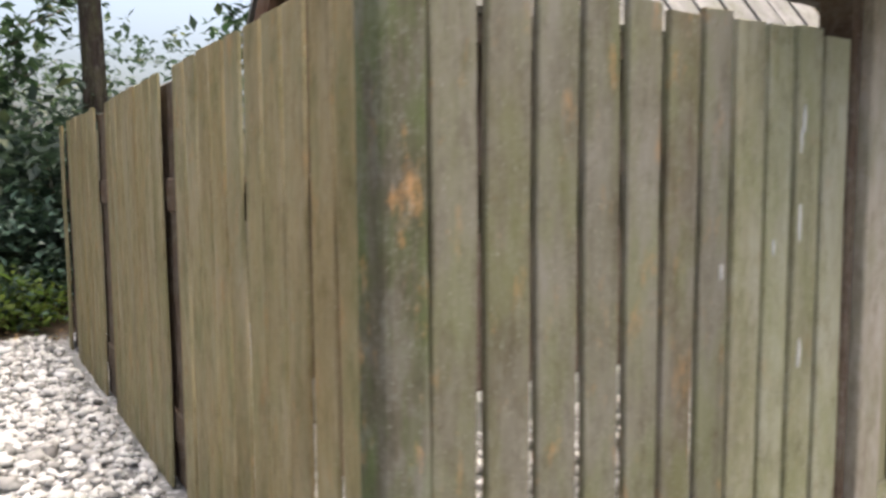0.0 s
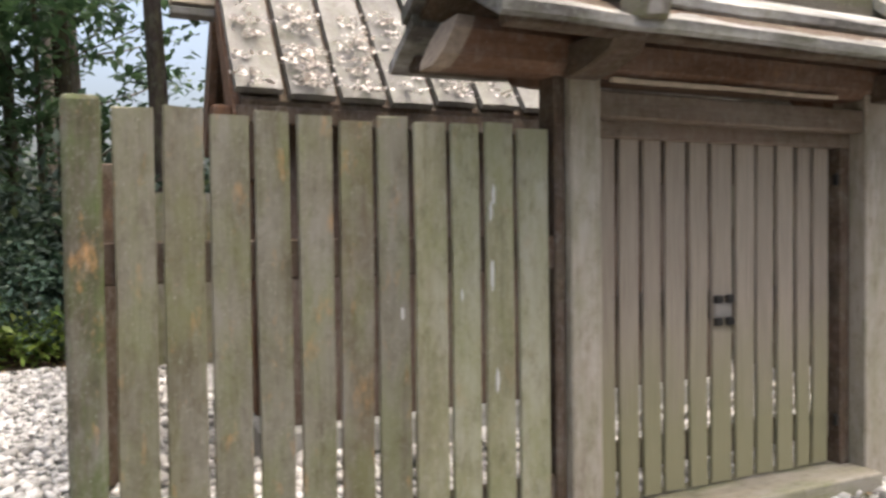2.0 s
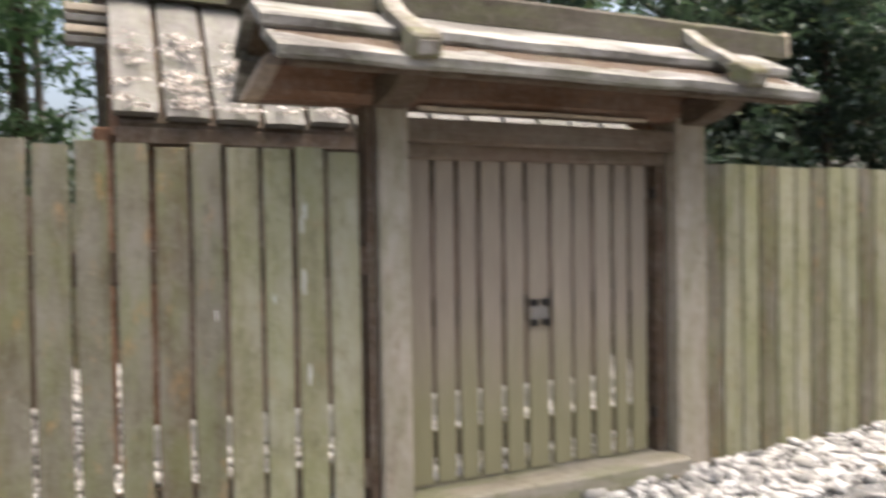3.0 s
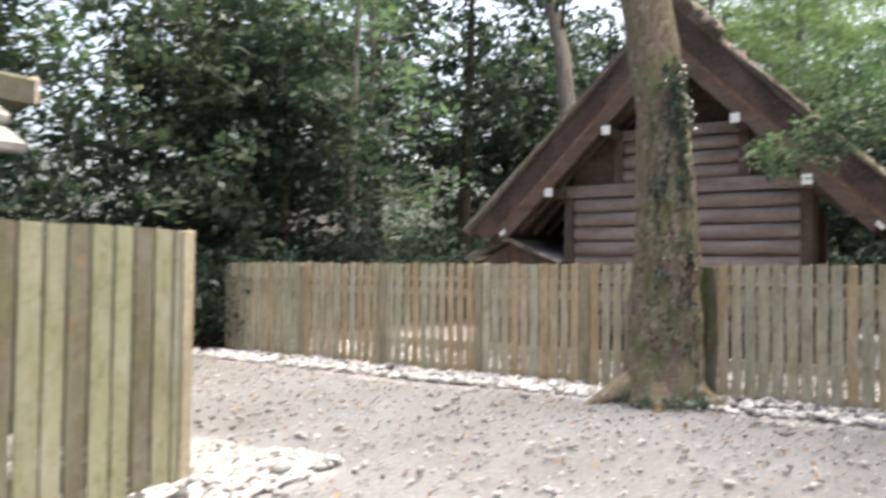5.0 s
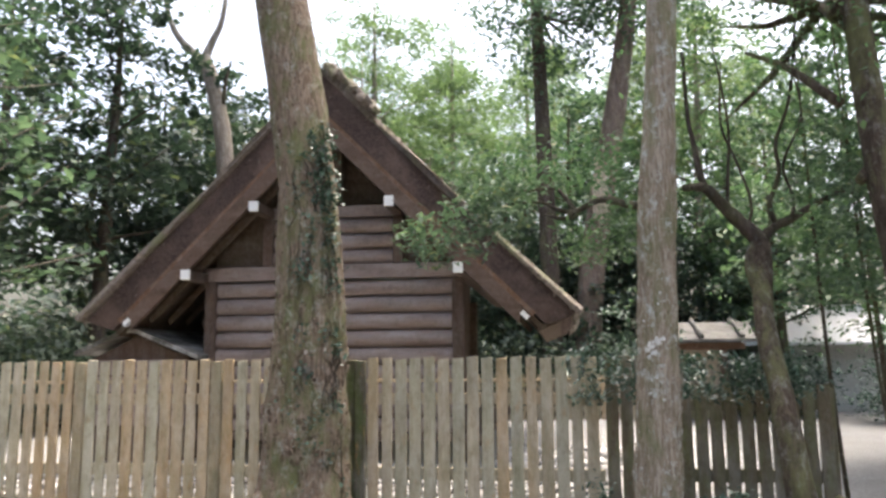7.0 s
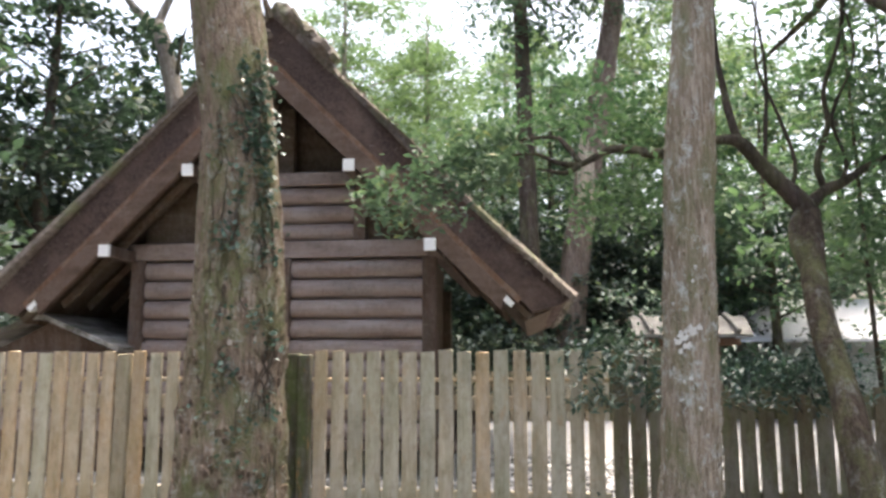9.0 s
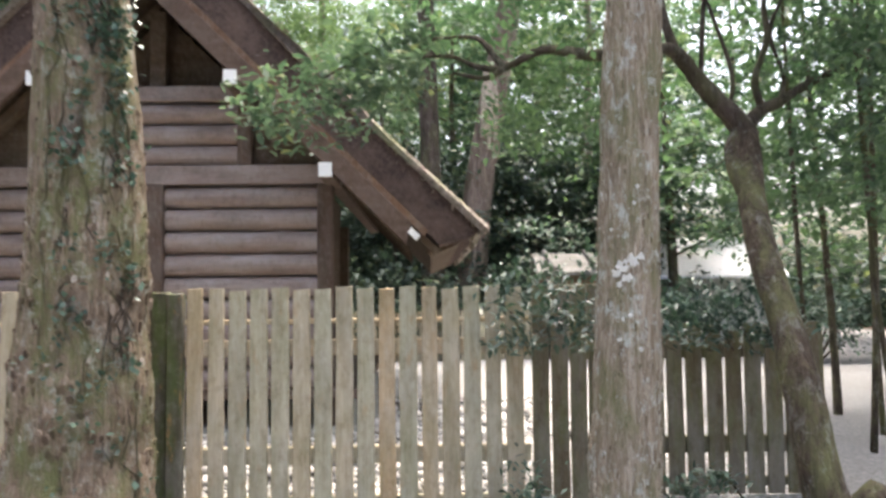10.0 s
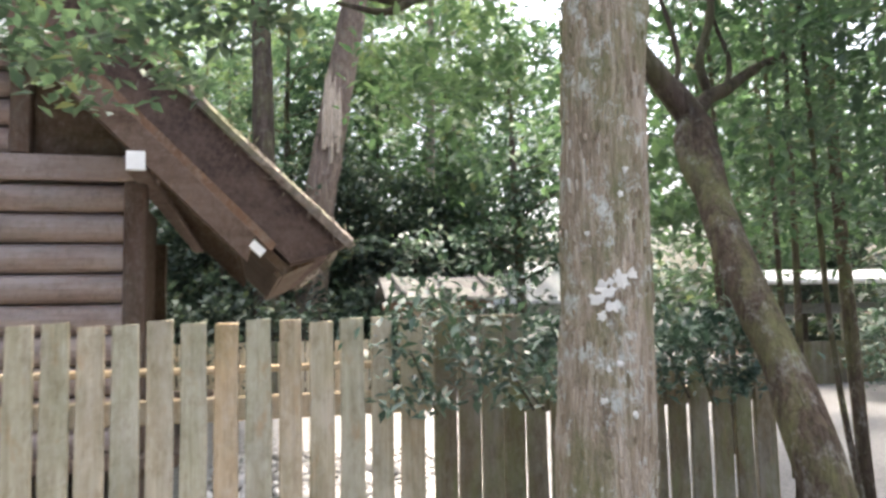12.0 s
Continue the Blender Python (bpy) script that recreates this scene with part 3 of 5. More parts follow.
def side_fence():
    ob = thing("fence", (1.42, 5.6, 0), "brown plank fence running away from the mossy corner", "fence", "shrine fences")
    widths = (0.138, 0.146, 0.152)
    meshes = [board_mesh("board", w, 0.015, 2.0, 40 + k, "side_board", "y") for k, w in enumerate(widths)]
    rnd = random.Random(14)
    y, stops = 2.635, [(4.66, 0.07), (6.53, 0.13), (8.29, 0.16)]
    while y < 8.6:
        k = rnd.randrange(3)
        w = widths[k]
        if stops and y + w > stops[0][0] - stops[0][1]:
            y = sum(stops.pop(0))
        piece("board", meshes[k], (1.385 + 0.012 * (y - 2.6) + rnd.uniform(-0.003, 0.003), y + w / 2, rnd.uniform(-0.006, 0.006)), ob, (0, 0, radians(rnd.uniform(-0.7, 0.7))))
        y += w + rnd.choice((0.03, 0.04, 0.05))
    for z0, z1 in ((1.35, 1.51), (0.22, 0.38)):
        v, f = box(1.402, 1.445, 2.6, 8.74, z0, z1)
        part("rail", ([(p[0] + 0.012 * (p[1] - 2.6), p[1], p[2]) for p in v], f), "dark_beam", ob)
    for yy in (4.66, 6.53, 8.29):
        part("post", box(1.42 + 0.012 * (yy - 2.6), 1.54 + 0.012 * (yy - 2.6), yy - 0.12, yy + 0.24, 0, 1.96), "dark_beam", ob)


def gate_right_fence():
    ob = thing("fence", (6.7, 2.56, 0), "grey-green plank fence on the other side of the gate", "fence", "shrine fences")
    x, i = 5.70, 0
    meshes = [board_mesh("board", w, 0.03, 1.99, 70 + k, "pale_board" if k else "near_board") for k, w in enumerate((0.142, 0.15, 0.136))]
    while x < 7.58:
        k = i % 3
        w = (0.142, 0.15, 0.136)[k]
        piece("board", meshes[k], (x + w / 2, 2.545, 0.005 * math.sin(i)), ob, (0, 0, radians(random.uniform(-1, 1))))
        x += w + 0.022
        i += 1
    part("end_post", box(7.575, 7.675, 2.5, 2.61, 0, 1.99, 0.01), "far_board", ob, "orange-brown end post")
    for z0, z1 in ((1.35, 1.51), (0.22, 0.38)):
        part("rail", box(5.68, 7.58, 2.562, 2.605, z0, z1), "dark_beam", ob)


def far_fence():
    """The long fence round the thatched storehouse."""
    ob = thing("fence", (13.15, 2.9, 0.24), "long pale tan picket fence with darker posts", "fence", "shrine fences")
    posts = (8.32, 6.56, 4.88, 3.19, 1.59, 0.10)
    meshes = [board_mesh("board", w, 0.028, 1.566, 100 + k, "far_board", "y", 0.08) for k, w in enumerate((0.116, 0.122, 0.111, 0.127))]
    rnd, i = random.Random(17), 0
    spans = [(p - 0.062, q + 0.062) for p, q in zip(posts, posts[1:])] + [(-0.067, -2.455)]
    for top, low in spans:
        n = round((top - low) / 0.1492)
        for k in range(n):
            y = top - (top - low) * (k + 0.5) / n
            piece("board", meshes[rnd.randrange(4)], (13.14, y, 0.246 + 0.011 * math.sin(i * 1.9)), ob, (0, 0, radians(rnd.uniform(-1.5, 1.5))))
            i += 1
    for p in posts:
        part("post", box(13.11, 13.23, p - 0.06, p + 0.06, 0.16, 1.8, 0.01), "far_post" if p > 0.2 else "mossy_post", ob)
    part("post", box(13.08, 13.18, -0.064, 0.044, 0.16, 1.79, 0.01), "mossy_post", ob)
    for z0, z1 in ((1.565, 1.6), (1.34, 1.455), (0.59, 0.71), (0.3, 0.37)):
        part("rail", box(13.156, 13.2, -2.49, 8.32, z0, z1), "far_board", ob)


def back_fence():
    ob = thing("fence", (24.4, 0, 0.35), "distant tan picket fence behind the storehouse", "fence", "shrine fences")
    me = board_mesh("board", 0.112, 0.026, 1.1, 130, "far_board", "y")
    y = 7.6
    while y > -4.1:
        piece("board", me, (24.4, y, 0.34), ob)
        y -= 0.1385
    for z0, z1 in ((1.12, 1.22), (0.55, 0.66)):
        part("rail", box(24.42, 24.46, -4.1, 7.6, z0, z1), "far_board", ob)
    for y in (7.6, 6, 4.4, 2.8, 1.2, -0.4, -2.0, -3.6):
        part("post", box(24.36, 24.48, y - 0.06, y + 0.06, 0.3, 1.46), "mossy_post", ob)


def enclosure_back():
    """The two hidden sides of the small enclosure."""
    ob = thing("fence", (4.5, 8.8, 0), "brown plank fence closing the small enclosure", "fence", "shrine fences")
    me = board_mesh("board", 0.142, 0.028, 1.99, 140, "near_board")
    x = 1.6
    while x < 7.66:
        piece("board", me, (x, 8.8, 0), ob)
        x += 0.164
    for z0, z1 in ((1.35, 1.51), (0.22, 0.38)):
        part("rail", box(1.5, 7.68, 8.816, 8.86, z0, z1), "dark_beam", ob)
    ob = thing("fence", (7.64, 5.7, 0), "brown plank fence on the far side of the enclosure", "fence", "shrine fences")
    me = board_mesh("board", 0.142, 0.028, 1.99, 141, "near_board", "y")
    y = 2.72
    while y < 8.7:
        piece("board", me, (7.65, y, 0), ob)
        y += 0.16
    for z0, z1 in ((1.35, 1.51), (0.22, 0.38)):
        part("rail", box(7.59, 7.634, 2.62, 8.8, z0, z1), "dark_beam", ob)


def shaded_fence():
    ob = thing("fence", (13.4, -3.5, 0.25), "plank fence under trees, their shade darkened into its board colour", "fence", "shrine fences")
    # boards coloured darker than the picket fence to stand for tree shade
    meshes = [board_mesh("board", w, 0.028, h, 150 + k, "shade_darkened_board", "y", 0.06) for k, (w, h) in enumerate(((0.122, 1.25), (0.118, 1.21), (0.126, 1.27)))]
    tall = board_mesh("board", 0.121, 0.028, 1.566, 155, "shade_darkened_board", "y", 0.06)
    y, i = -2.58, 0
    while y > -4.68:
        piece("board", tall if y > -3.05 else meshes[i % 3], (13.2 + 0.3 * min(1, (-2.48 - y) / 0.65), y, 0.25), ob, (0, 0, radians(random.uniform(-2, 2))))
        y -= 0.1492
        i += 1
    for z0, z1 in ((1.26, 1.37), (0.55, 0.68), (0.3, 0.37)):
        part("rail", box(13.516, 13.56, -4.68, -2.9, z0, z1), "shade_darkened_board", ob)
    part("post", box(13.53, 13.64, -4.78, -4.68, 0.2, 1.48, 0.01), "shade_darkened_board", ob)


# ---- the roofed gate ----
def gate():
    ob = thing("roofed_gate", (4.53, 2.6, 0), "small roofed wooden gate with closed plank doors", "gate")
    part("post", box(3.452, 3.622, 2.5, 2.72, 0, 2.28, 0.012, 2), "gate_post", ob, "grey weathered square post")
    part("side_stile", box(3.392, 3.45, 2.545, 2.69, 0, 2.27, 0.008), "dark_beam", ob, "dark brown upright beside the post")
    part("post", box(5.44, 5.68, 2.5, 2.72, 0, 2.28, 0.012, 2), "gate_post", ob, "grey weathered square post")
    part("lintel", box(3.615, 5.445, 2.515, 2.64, 2.06, 2.19, 0.01), "lintel_wood", ob)
    part("head_rail", box(3.615, 5.445, 2.6, 2.68, 1.98, 2.065, 0.006), "lintel_wood", ob)
    part("sill", box(3.615, 5.46, 2.4, 2.76, 0.0, 0.145, 0.015, 2), "sill_wood", ob, "pale mossy timber sill")
    part("jamb", box(5.36, 5.437, 2.60, 2.72, 0.145, 1.98, 0.006), "dark_beam", ob)
    # the log-like main beam
    ring = [(2.485, 2.29), (2.53, 2.245), (2.67, 2.245), (2.715, 2.29), (2.725, 2.40), (2.69, 2.465), (2.51, 2.465), (2.475, 2.40)]
    v, f = prism(ring, 2.80, 5.74, "x", steps=14, rough=0.006)
    v = [(p[0] + (0.1 * (p[2] - 2.25) / 0.2 if p[0] < 2.9 else 0), p[1], p[2]) for p in v]
    beam = part("main_beam", (v, f), "red_beam", ob, "reddish brown chamfered beam")
    cap = [(2.6 + (y - 2.6) * 1.02, 2.355 + (z - 2.355) * 1.02) for y, z in ring]
    v, f = prism(cap, 2.775, 2.86, "x")
    part("beam_end", ([(p[0] + 0.1 * (p[2] - 2.25) / 0.2, p[1], p[2]) for p in v], f), "bare_wood_end", beam, "pale cut end of the beam")
    part("ledge_strip", prism([(2.49, 2.232), (2.52, 2.232), (2.52, 2.25), (2.49, 2.25)], 3.68, 5.2, "x", steps=12, rough=0.006), "bleached_wood", ob, "bleached splintered strip")
    # bracket arms out to the eaves
    for x in (3.51, 5.56):
        prof = [(2.13, 2.335), (2.17, 2.285), (2.36, 2.235), (2.52, 2.225), (2.52, 2.38), (2.14, 2.38)]
        part("bracket", prism(prof, x - 0.085, x + 0.085, "x", 0.008), "dark_beam", ob)
        prof = [(5.2 - p, q) for p, q in prof]
        part("bracket", prism(prof[::-1], x - 0.085, x + 0.085, "x", 0.008), "red_beam", ob)
        part("strut", box(x - 0.07, x + 0.07, 2.53, 2.69, 2.28, 2.72, 0.006), "dark_beam", ob)
    part("eave_purlin", box(2.9, 6.05, 2.08, 2.17, 2.33, 2.40, 0.006), "dark_beam", ob)
    part("eave_purlin", box(2.9, 6.05, 3.03, 3.12, 2.33, 2.40, 0.006), "dark_beam", ob)
    # roof of two overlapping planks on each side
    roof = part("roof_deck", join(prism([(2.1, 2.40), (2.62, 2.68), (2.62, 2.72), (2.1, 2.43)], 2.86, 6.05), prism([(3.1, 2.40), (3.1, 2.43), (2.58, 2.72), (2.58, 2.68)], 2.86, 6.05)), "dark_beam", ob)
    for side in (0, 1):
        def turned(prof):
            return prof if not side else [(5.2 - p, q) for p, q in prof][::-1]
        low = turned([(2.0, 2.345), (2.02, 2.33), (2.34, 2.50), (2.34, 2.55), (2.02, 2.395), (1.995, 2.385)])
        high = turned([(2.245, 2.535), (2.26, 2.52), (2.58, 2.70), (2.58, 2.755), (2.26, 2.59), (2.24, 2.575)])
        part("lower_plank", prism(low, 2.82, 6.11, "x", steps=16, rough=0.007), "roof_plank_long", roof, "dark roof plank with white highlights painted as pale streaks")
        part("upper_plank", prism(high, 2.80, 6.13, "x", steps=16, rough=0.007), "roof_plank_long", roof, "dark roof plank with white highlights painted as pale streaks")
        for x in (3.50, 5.55):
            line = [(1.96, 2.41), (2.06, 2.475), (2.2, 2.57), (2.36, 2.665), (2.5, 2.78), (2.6, 2.87)]
            strip = [(p, q - 0.02) for p, q in line] + [(p - 0.02, q + 0.035) for p, q in line[::-1]]
            part("batten", prism(turned(strip), x - 0.05, x + 0.055, "x", steps=3, rough=0.01), "bleached_batten", roof, "pale curved roof batten")
            block = [(1.97, 2.37), (2.1, 2.41), (2.12, 2.53), (2.03, 2.53), (1.94, 2.47)]
            part("batten_foot", prism(turned(block), x - 0.075, x + 0.08, "x", 0.012, steps=3, rough=0.012), "mossy_foot", roof, "mossy block at the batten foot")
    part("ridge_box", prism([(2.5, 2.72), (2.7, 2.72), (2.69, 2.87), (2.65, 2.90), (2.55, 2.90), (2.51, 2.87)], 2.72, 6.42, "x", steps=14, rough=0.006), "ridge_wood", roof, "dark mossy ridge box")
    part("ridge_end", box(6.40, 6.455, 2.51, 2.69, 2.73, 2.90, 0.01), "bleached_wood", roof, "pale ridge end block")
    # the two door leaves
    xs = [3.66, 3.81, 3.96, 4.10, 4.26, 4.41, 4.58, 4.74, 4.89, 5.04, 5.17, 5.32]
    for leaf in (0, 1):
        span = range(0, 5) if leaf == 0 else range(5, 11)
        x0, x1 = (3.635, 4.415) if leaf == 0 else (4.425, 5.35)
        door = part("door_leaf", box(x0, x1, 2.665, 2.70, 1.04, 1.2, 0.004), "dark_beam", ob)
        part("rail", box(x0, x1, 2.665, 2.70, 1.76, 1.98, 0.004), "dark_beam", door)
        part("rail", box(x0, x1, 2.665, 2.70, 0.3, 0.45, 0.004), "dark_beam", door)
        if leaf == 0:
            bounds = [(3.632, 3.80)] + [(xs[i] + 0.015, xs[i + 1] - 0.015) for i in range(1, 5)]
        else:
            bounds = [(xs[i] + 0.015, xs[i + 1] - 0.015) for i in range(5, 11)]
        for i, (a, b) in enumerate(bounds):
            me = board_mesh("board", b - a, 0.028, 1.83, 200 + leaf * 10 + i, "door_board")
            piece("board", me, ((a + b) / 2, 2.648, 0.165), door)
        if leaf:
            plate = part("lock_plate", box(4.435, 4.555, 2.622, 2.634, 1.05, 1.13, 0.003), "lock_plate", door, "pale metal lock plate with black studs")
            for sx in (4.455, 4.535):
                for sz in (1.03, 1.15):
                    part("stud", box(sx - 0.026, sx + 0.026, 2.606, 2.636, sz - 0.022, sz + 0.022, 0.008, 2), "iron", plate)
        for z in (0.40, 1.80):
            hx = 5.37 if leaf else 3.635
            part("hinge", box(hx - 0.03, hx + 0.03, 2.61, 2.64, z - 0.035, z + 0.035, 0.01, 2), "iron", door)


# ---- the small plank-roofed shrine behind the front fence ----
def plank_shrine():
    ob = thing("small_shrine", (4.5, 5.0, 0), "small wooden shrine with a bleached plank roof", "shrine")
    x0, x1 = 2.22, 6.8
    part("wall", box(2.5, 6.5, 4.62, 5.5, 0.22, 2.6, 0.01), "dark_post", ob)
    part("base", box(2.4, 6.6, 4.5, 5.6, 0, 0.22, 0.02), "grey_stone", ob)
    # roof slopes: eave at 4.27 / 2.40, ridge at 5.05 / 3.40
    ex, ez, rx, rz = 4.27, 2.38, 5.08, 3.42
    d = Vector((0, rx - ex, rz - ez)).normalized()
    nrm = Vector((0, -d.z, d.y))
    roof = part("roof_deck", join(prism([(ex + 0.03, ez - 0.03), (rx, rz - 0.03), (rx, rz - 0.09), (ex + 0.05, ez - 0.1)], x0 + 0.05, x1 - 0.05), prism([(2 * rx - ex - 0.03, ez - 0.03), (2 * rx - ex - 0.05, ez - 0.1), (rx, rz - 0.09), (rx, rz - 0.03)], x0 + 0.05, x1 - 0.05)), "dark_beam", ob)
    L = math.hypot(rx - ex, rz - ez)

    def lay(prof, a, b, sgn):
        v, f = prism(prof, a, b, "y", steps=8, rough=0.005)
        out = []
        for p in v:
            q = Vector((p[0], ex, ez)) + d * p[1] + nrm * p[2]
            out.append((q.x, q.y if sgn > 0 else 2 * rx - q.y, q.z))
        return out, (f if sgn > 0 else [g[::-1] for g in f])

    rnd = random.Random(23)
    x = x0
    while x < x1 - 0.25:
        for sgn in (1, -1):
            lift, out = rnd.uniform(0.0, 0.012), rnd.uniform(-0.03, 0.02)
            prof = [(x + 0.004, lift - 0.02), (x + 0.298, lift - 0.02), (x + 0.296, lift + 0.026), (x + 0.15, lift + 0.032), (x + 0.008, lift + 0.026)]
            part("roof_board", lay(prof, out, L - 0.02, sgn), "roof_plank", roof)
        x += 0.335
    part("eave_board", box(x0 + 0.02, x1, ex + 0.03, ex + 0.08, ez - 0.17, ez - 0.06, 0.006), "dark_beam", ob)
    part("ridge_cover", prism([(rx - 0.14, rz - 0.02), (rx - 0.12, rz + 0.1), (rx, rz + 0.16), (rx + 0.12, rz + 0.1), (rx + 0.14, rz - 0.02)], x0 - 0.05, x1 + 0.05, "x", steps=8, rough=0.006), "ridge_wood", roof)
    for k, z in enumerate((3.02, 3.1, 3.18, 3.26)):
        part("ridge_tail", box(1.93, 2.24, 5.0, 5.14, z, z + 0.055, 0.006), "bleached_wood" if k % 2 else "roof_plank", roof)
    # gable boards at the open end
    prof = [(ex + 0.04, ez - 0.12), (rx, rz - 0.1), (2 * rx - ex - 0.04, ez - 0.12), (2 * rx - ex - 0.2, ez - 0.26), (rx, rz - 0.34), (ex + 0.2, ez - 0.26)]
    part("gable_board", prism([prof[0], prof[1], prof[4], prof[5]], x0 + 0.0, x0 + 0.05), "red_beam", ob)
    part("gable_board", prism([prof[1], prof[2], prof[3], prof[4]], x0 + 0.0, x0 + 0.05), "red_beam", ob)
    part("gable_wall", prism([(ex + 0.35, 1.9), (ex + 0.35, ez + 0.2), (rx, rz - 0.15), (2 * rx - ex - 0.35, ez + 0.2), (2 * rx - ex - 0.35, 1.9)], 2.42, 2.5), "red_beam", ob)
    part("post", box(2.1, 2.22, 4.36, 4.48, 0.0, 2.32, 0.01), "red_beam", ob)
    for k in range(3):
        part("corner_post", box(2.45, 2.6, 4.58 + k * 0.45, 4.72 + k * 0.45, 0.22, 2.4, 0.01), "red_beam", ob)
    # flakes of bark and litter lying on the boards
    rng = np.random.default_rng(5)
    c = []
    for _ in range(130):
        u = (0.04 + 0.6 * rng.uniform(0, 1) ** 1.5) * L
        xx = rng.choice([2.36, 2.7, 2.74, 3.04, 3.07, 3.38, 3.71, 4.05]) + rng.normal(0, 0.055)
        c.append(tuple(Vector((xx, ex, ez)) + d * u + nrm * 0.04))
    v, f = leaf_geo(rng, c, (0.045, 0.09, 0.006), 13, 0.036, 0.0, 0.8)
    dist = (v - np.array((0, ex, ez))) @ np.array(nrm)
    v = v + np.outer(np.clip(0.046 - dist, 0, 0.046), np.array(nrm))
    lit = new("bark_litter", fast_mesh("bark_litter", v, f, "bark_debris"))
    tagged(lit, "pale bark flakes and litter lying on the plank roof", "litter", kind="stuff")


# ---- the thatched storehouse ----
def storehouse():
    ob = thing("storehouse", (17.8, 1.15, 0.37), "dark brown log storehouse with a steep thatched roof", "storehouse")
    cy, xf, xw, xb = 1.15, 15.24, 15.85, 22.0
    # walls of stacked rounded logs
    def log(y0, y1, z0, z1, x=xw, name="log"):
        r = (z1 - z0) / 2
        prof = [(x + 0.1 - 0.11 * max(0, math.cos(a)) ** 0.8, (z0 + z1) / 2 + r * 0.985 * math.sin(a)) for a in [math.pi * (k / 8 - 0.5) for k in range(9)]]
        prof += [(x + 0.2, z1 - 0.003), (x + 0.2, z0 + 0.003)]
        return part(name, prism([(p, q) for p, q in prof], y0, y1, "y", steps=6, rough=0.004), "log_wood", ob, smooth=False)
    z = 2.955
    while z > 0.8:
        log(-0.6, 1.02, z - 0.24, z)
        log(1.28, 2.9, z - 0.24, z)
        z -= 0.243
    part("tie_beam", box(xw - 0.04, xw + 0.16, -0.85, 3.15, 2.965, 3.17, 0.015, 2), "log_wood", ob)
    z = 3.175
    while z < 3.85:
        log(0.26, 2.04, z, z + 0.225)
        z += 0.23
    part("collar_beam", box(xw - 0.02, xw + 0.16, 0.2, 2.1, 3.868, 4.035, 0.014, 2), "log_wood", ob)
    for y0, y1 in ((-0.77, -0.60), (1.02, 1.28), (2.9, 3.07)):
        part("post", bevelled(box(xw - 0.06, xw + 0.14, y0, y1, 0.8, 2.965, 0), 0.03, 2), "dark_post", ob)
    for y0, y1 in ((0.1, 0.25), (2.05, 2.2)):
        part("strut", box(xw - 0.03, xw + 0.12, y0, y1, 3.172, 3.864, 0.01), "dark_post", ob)
    for y0, y1 in ((-0.66, 0.1), (2.2, 2.96)):
        part("gable_infill", box(xw + 0.08, xw + 0.14, y0, y1, 3.172, 4.0, 0.005), "dark_beam", ob)
    part("gable_back", prism([(-0.7, 3.1), (3.0, 3.1), (cy, 4.95)], xw + 0.35, xw + 0.4), "dark_beam", ob)
    part("king_post", box(xw + 0.1, xw + 0.24, cy - 0.09, cy + 0.09, 4.035, 4.9, 0.01), "dark_beam", ob)
    for sy in (-0.2, 2.68):
        part("side_wall", box(xw + 0.1, xb - 0.6, sy, sy + 0.12, 0.8, 3.4, 0.01), "dark_beam", ob)
    part("back_wall", box(xb - 0.75, xb - 0.6, -0.35, 3.0, 0.8, 3.0, 0.01), "dark_beam", ob)
    part("floor_platform", box(xw - 0.25, xb - 0.4, -1.05, 3.35, 0.72, 0.82, 0.01), "dark_post", ob)
    for px in (xw, 18.0, xb - 0.7):
        for py in (-0.7, 1.15, 3.0):
            part("stilt", tube([(px, py, 0.3), (px, py, 0.74)], [0.12, 0.12], 12), "dark_post", ob, smooth=True)
    # purlins with white-painted ends
    for y, zc in ((2.11, 3.95), (0.17, 3.95), (3.09, 3.01), (-0.77, 3.01)):
        pur = part("purlin", box(xf + 0.0, xb - 0.1, y - 0.07, y + 0.07, zc - 0.07, zc + 0.07, 0.006), "dark_post", ob)
        part("end_cap", box(xf - 0.035, xf + 0.004, y - 0.068, y + 0.068, zc - 0.072, zc + 0.072, 0.008, 2), "white_paint", pur, "white painted beam end")
    # the thatch: thick slabs, dented
    for s in (1, -1):
        def m(prof):
            return [(cy + s * (p - cy), q) for p, q in prof]
        slab = m([(cy, 5.9), (0.3, 5.02), (-0.55, 4.17), (-1.4, 3.31), (-2.32, 2.41), (-2.16, 2.32), (-1.9, 2.25), (-1.15, 3.0), (-0.3, 3.85), (0.5, 4.64), (cy, 5.28)])
        g = prism(slab if s > 0 else slab[::-1], xf + 0.05, xb, "x", steps=18, rough=0.03)
        part("thatch", g, "thatch", ob, "thick dark brown cut thatch")
        top = m([(cy, 5.96), (0.3, 5.08), (-0.55, 4.22), (-1.4, 3.36), (-2.36, 2.42), (-2.31, 2.36), (-1.4, 3.27), (-0.55, 4.12), (0.3, 4.97), (cy, 5.85)])
        part("thatch_skin", prism(top if s > 0 else top[::-1], xf + 0.0, xb + 0.05, "x", steps=60, rough=0.09), "thatch_top", ob, "grey mossy weathered top of the thatch")
        soff = m([(cy, 5.26), (-1.88, 2.23), (-1.84, 2.17), (cy, 5.16)])
        part("roof_boarding", prism(soff if s > 0 else soff[::-1], xf + 0.12, xb - 0.1, "x"), "dark_beam", ob)
        barge = m([(cy, 5.24), (-1.62, 2.47), (-1.56, 2.26), (cy, 4.97)])
        part("barge_board", prism(barge if s > 0 else barge[::-1], xf - 0.03, xf + 0.05, "x", 0.006), "barge_wood", ob)
        lip = m([(cy, 5.31), (-1.78, 2.40), (-1.74, 2.34), (cy, 5.235)])
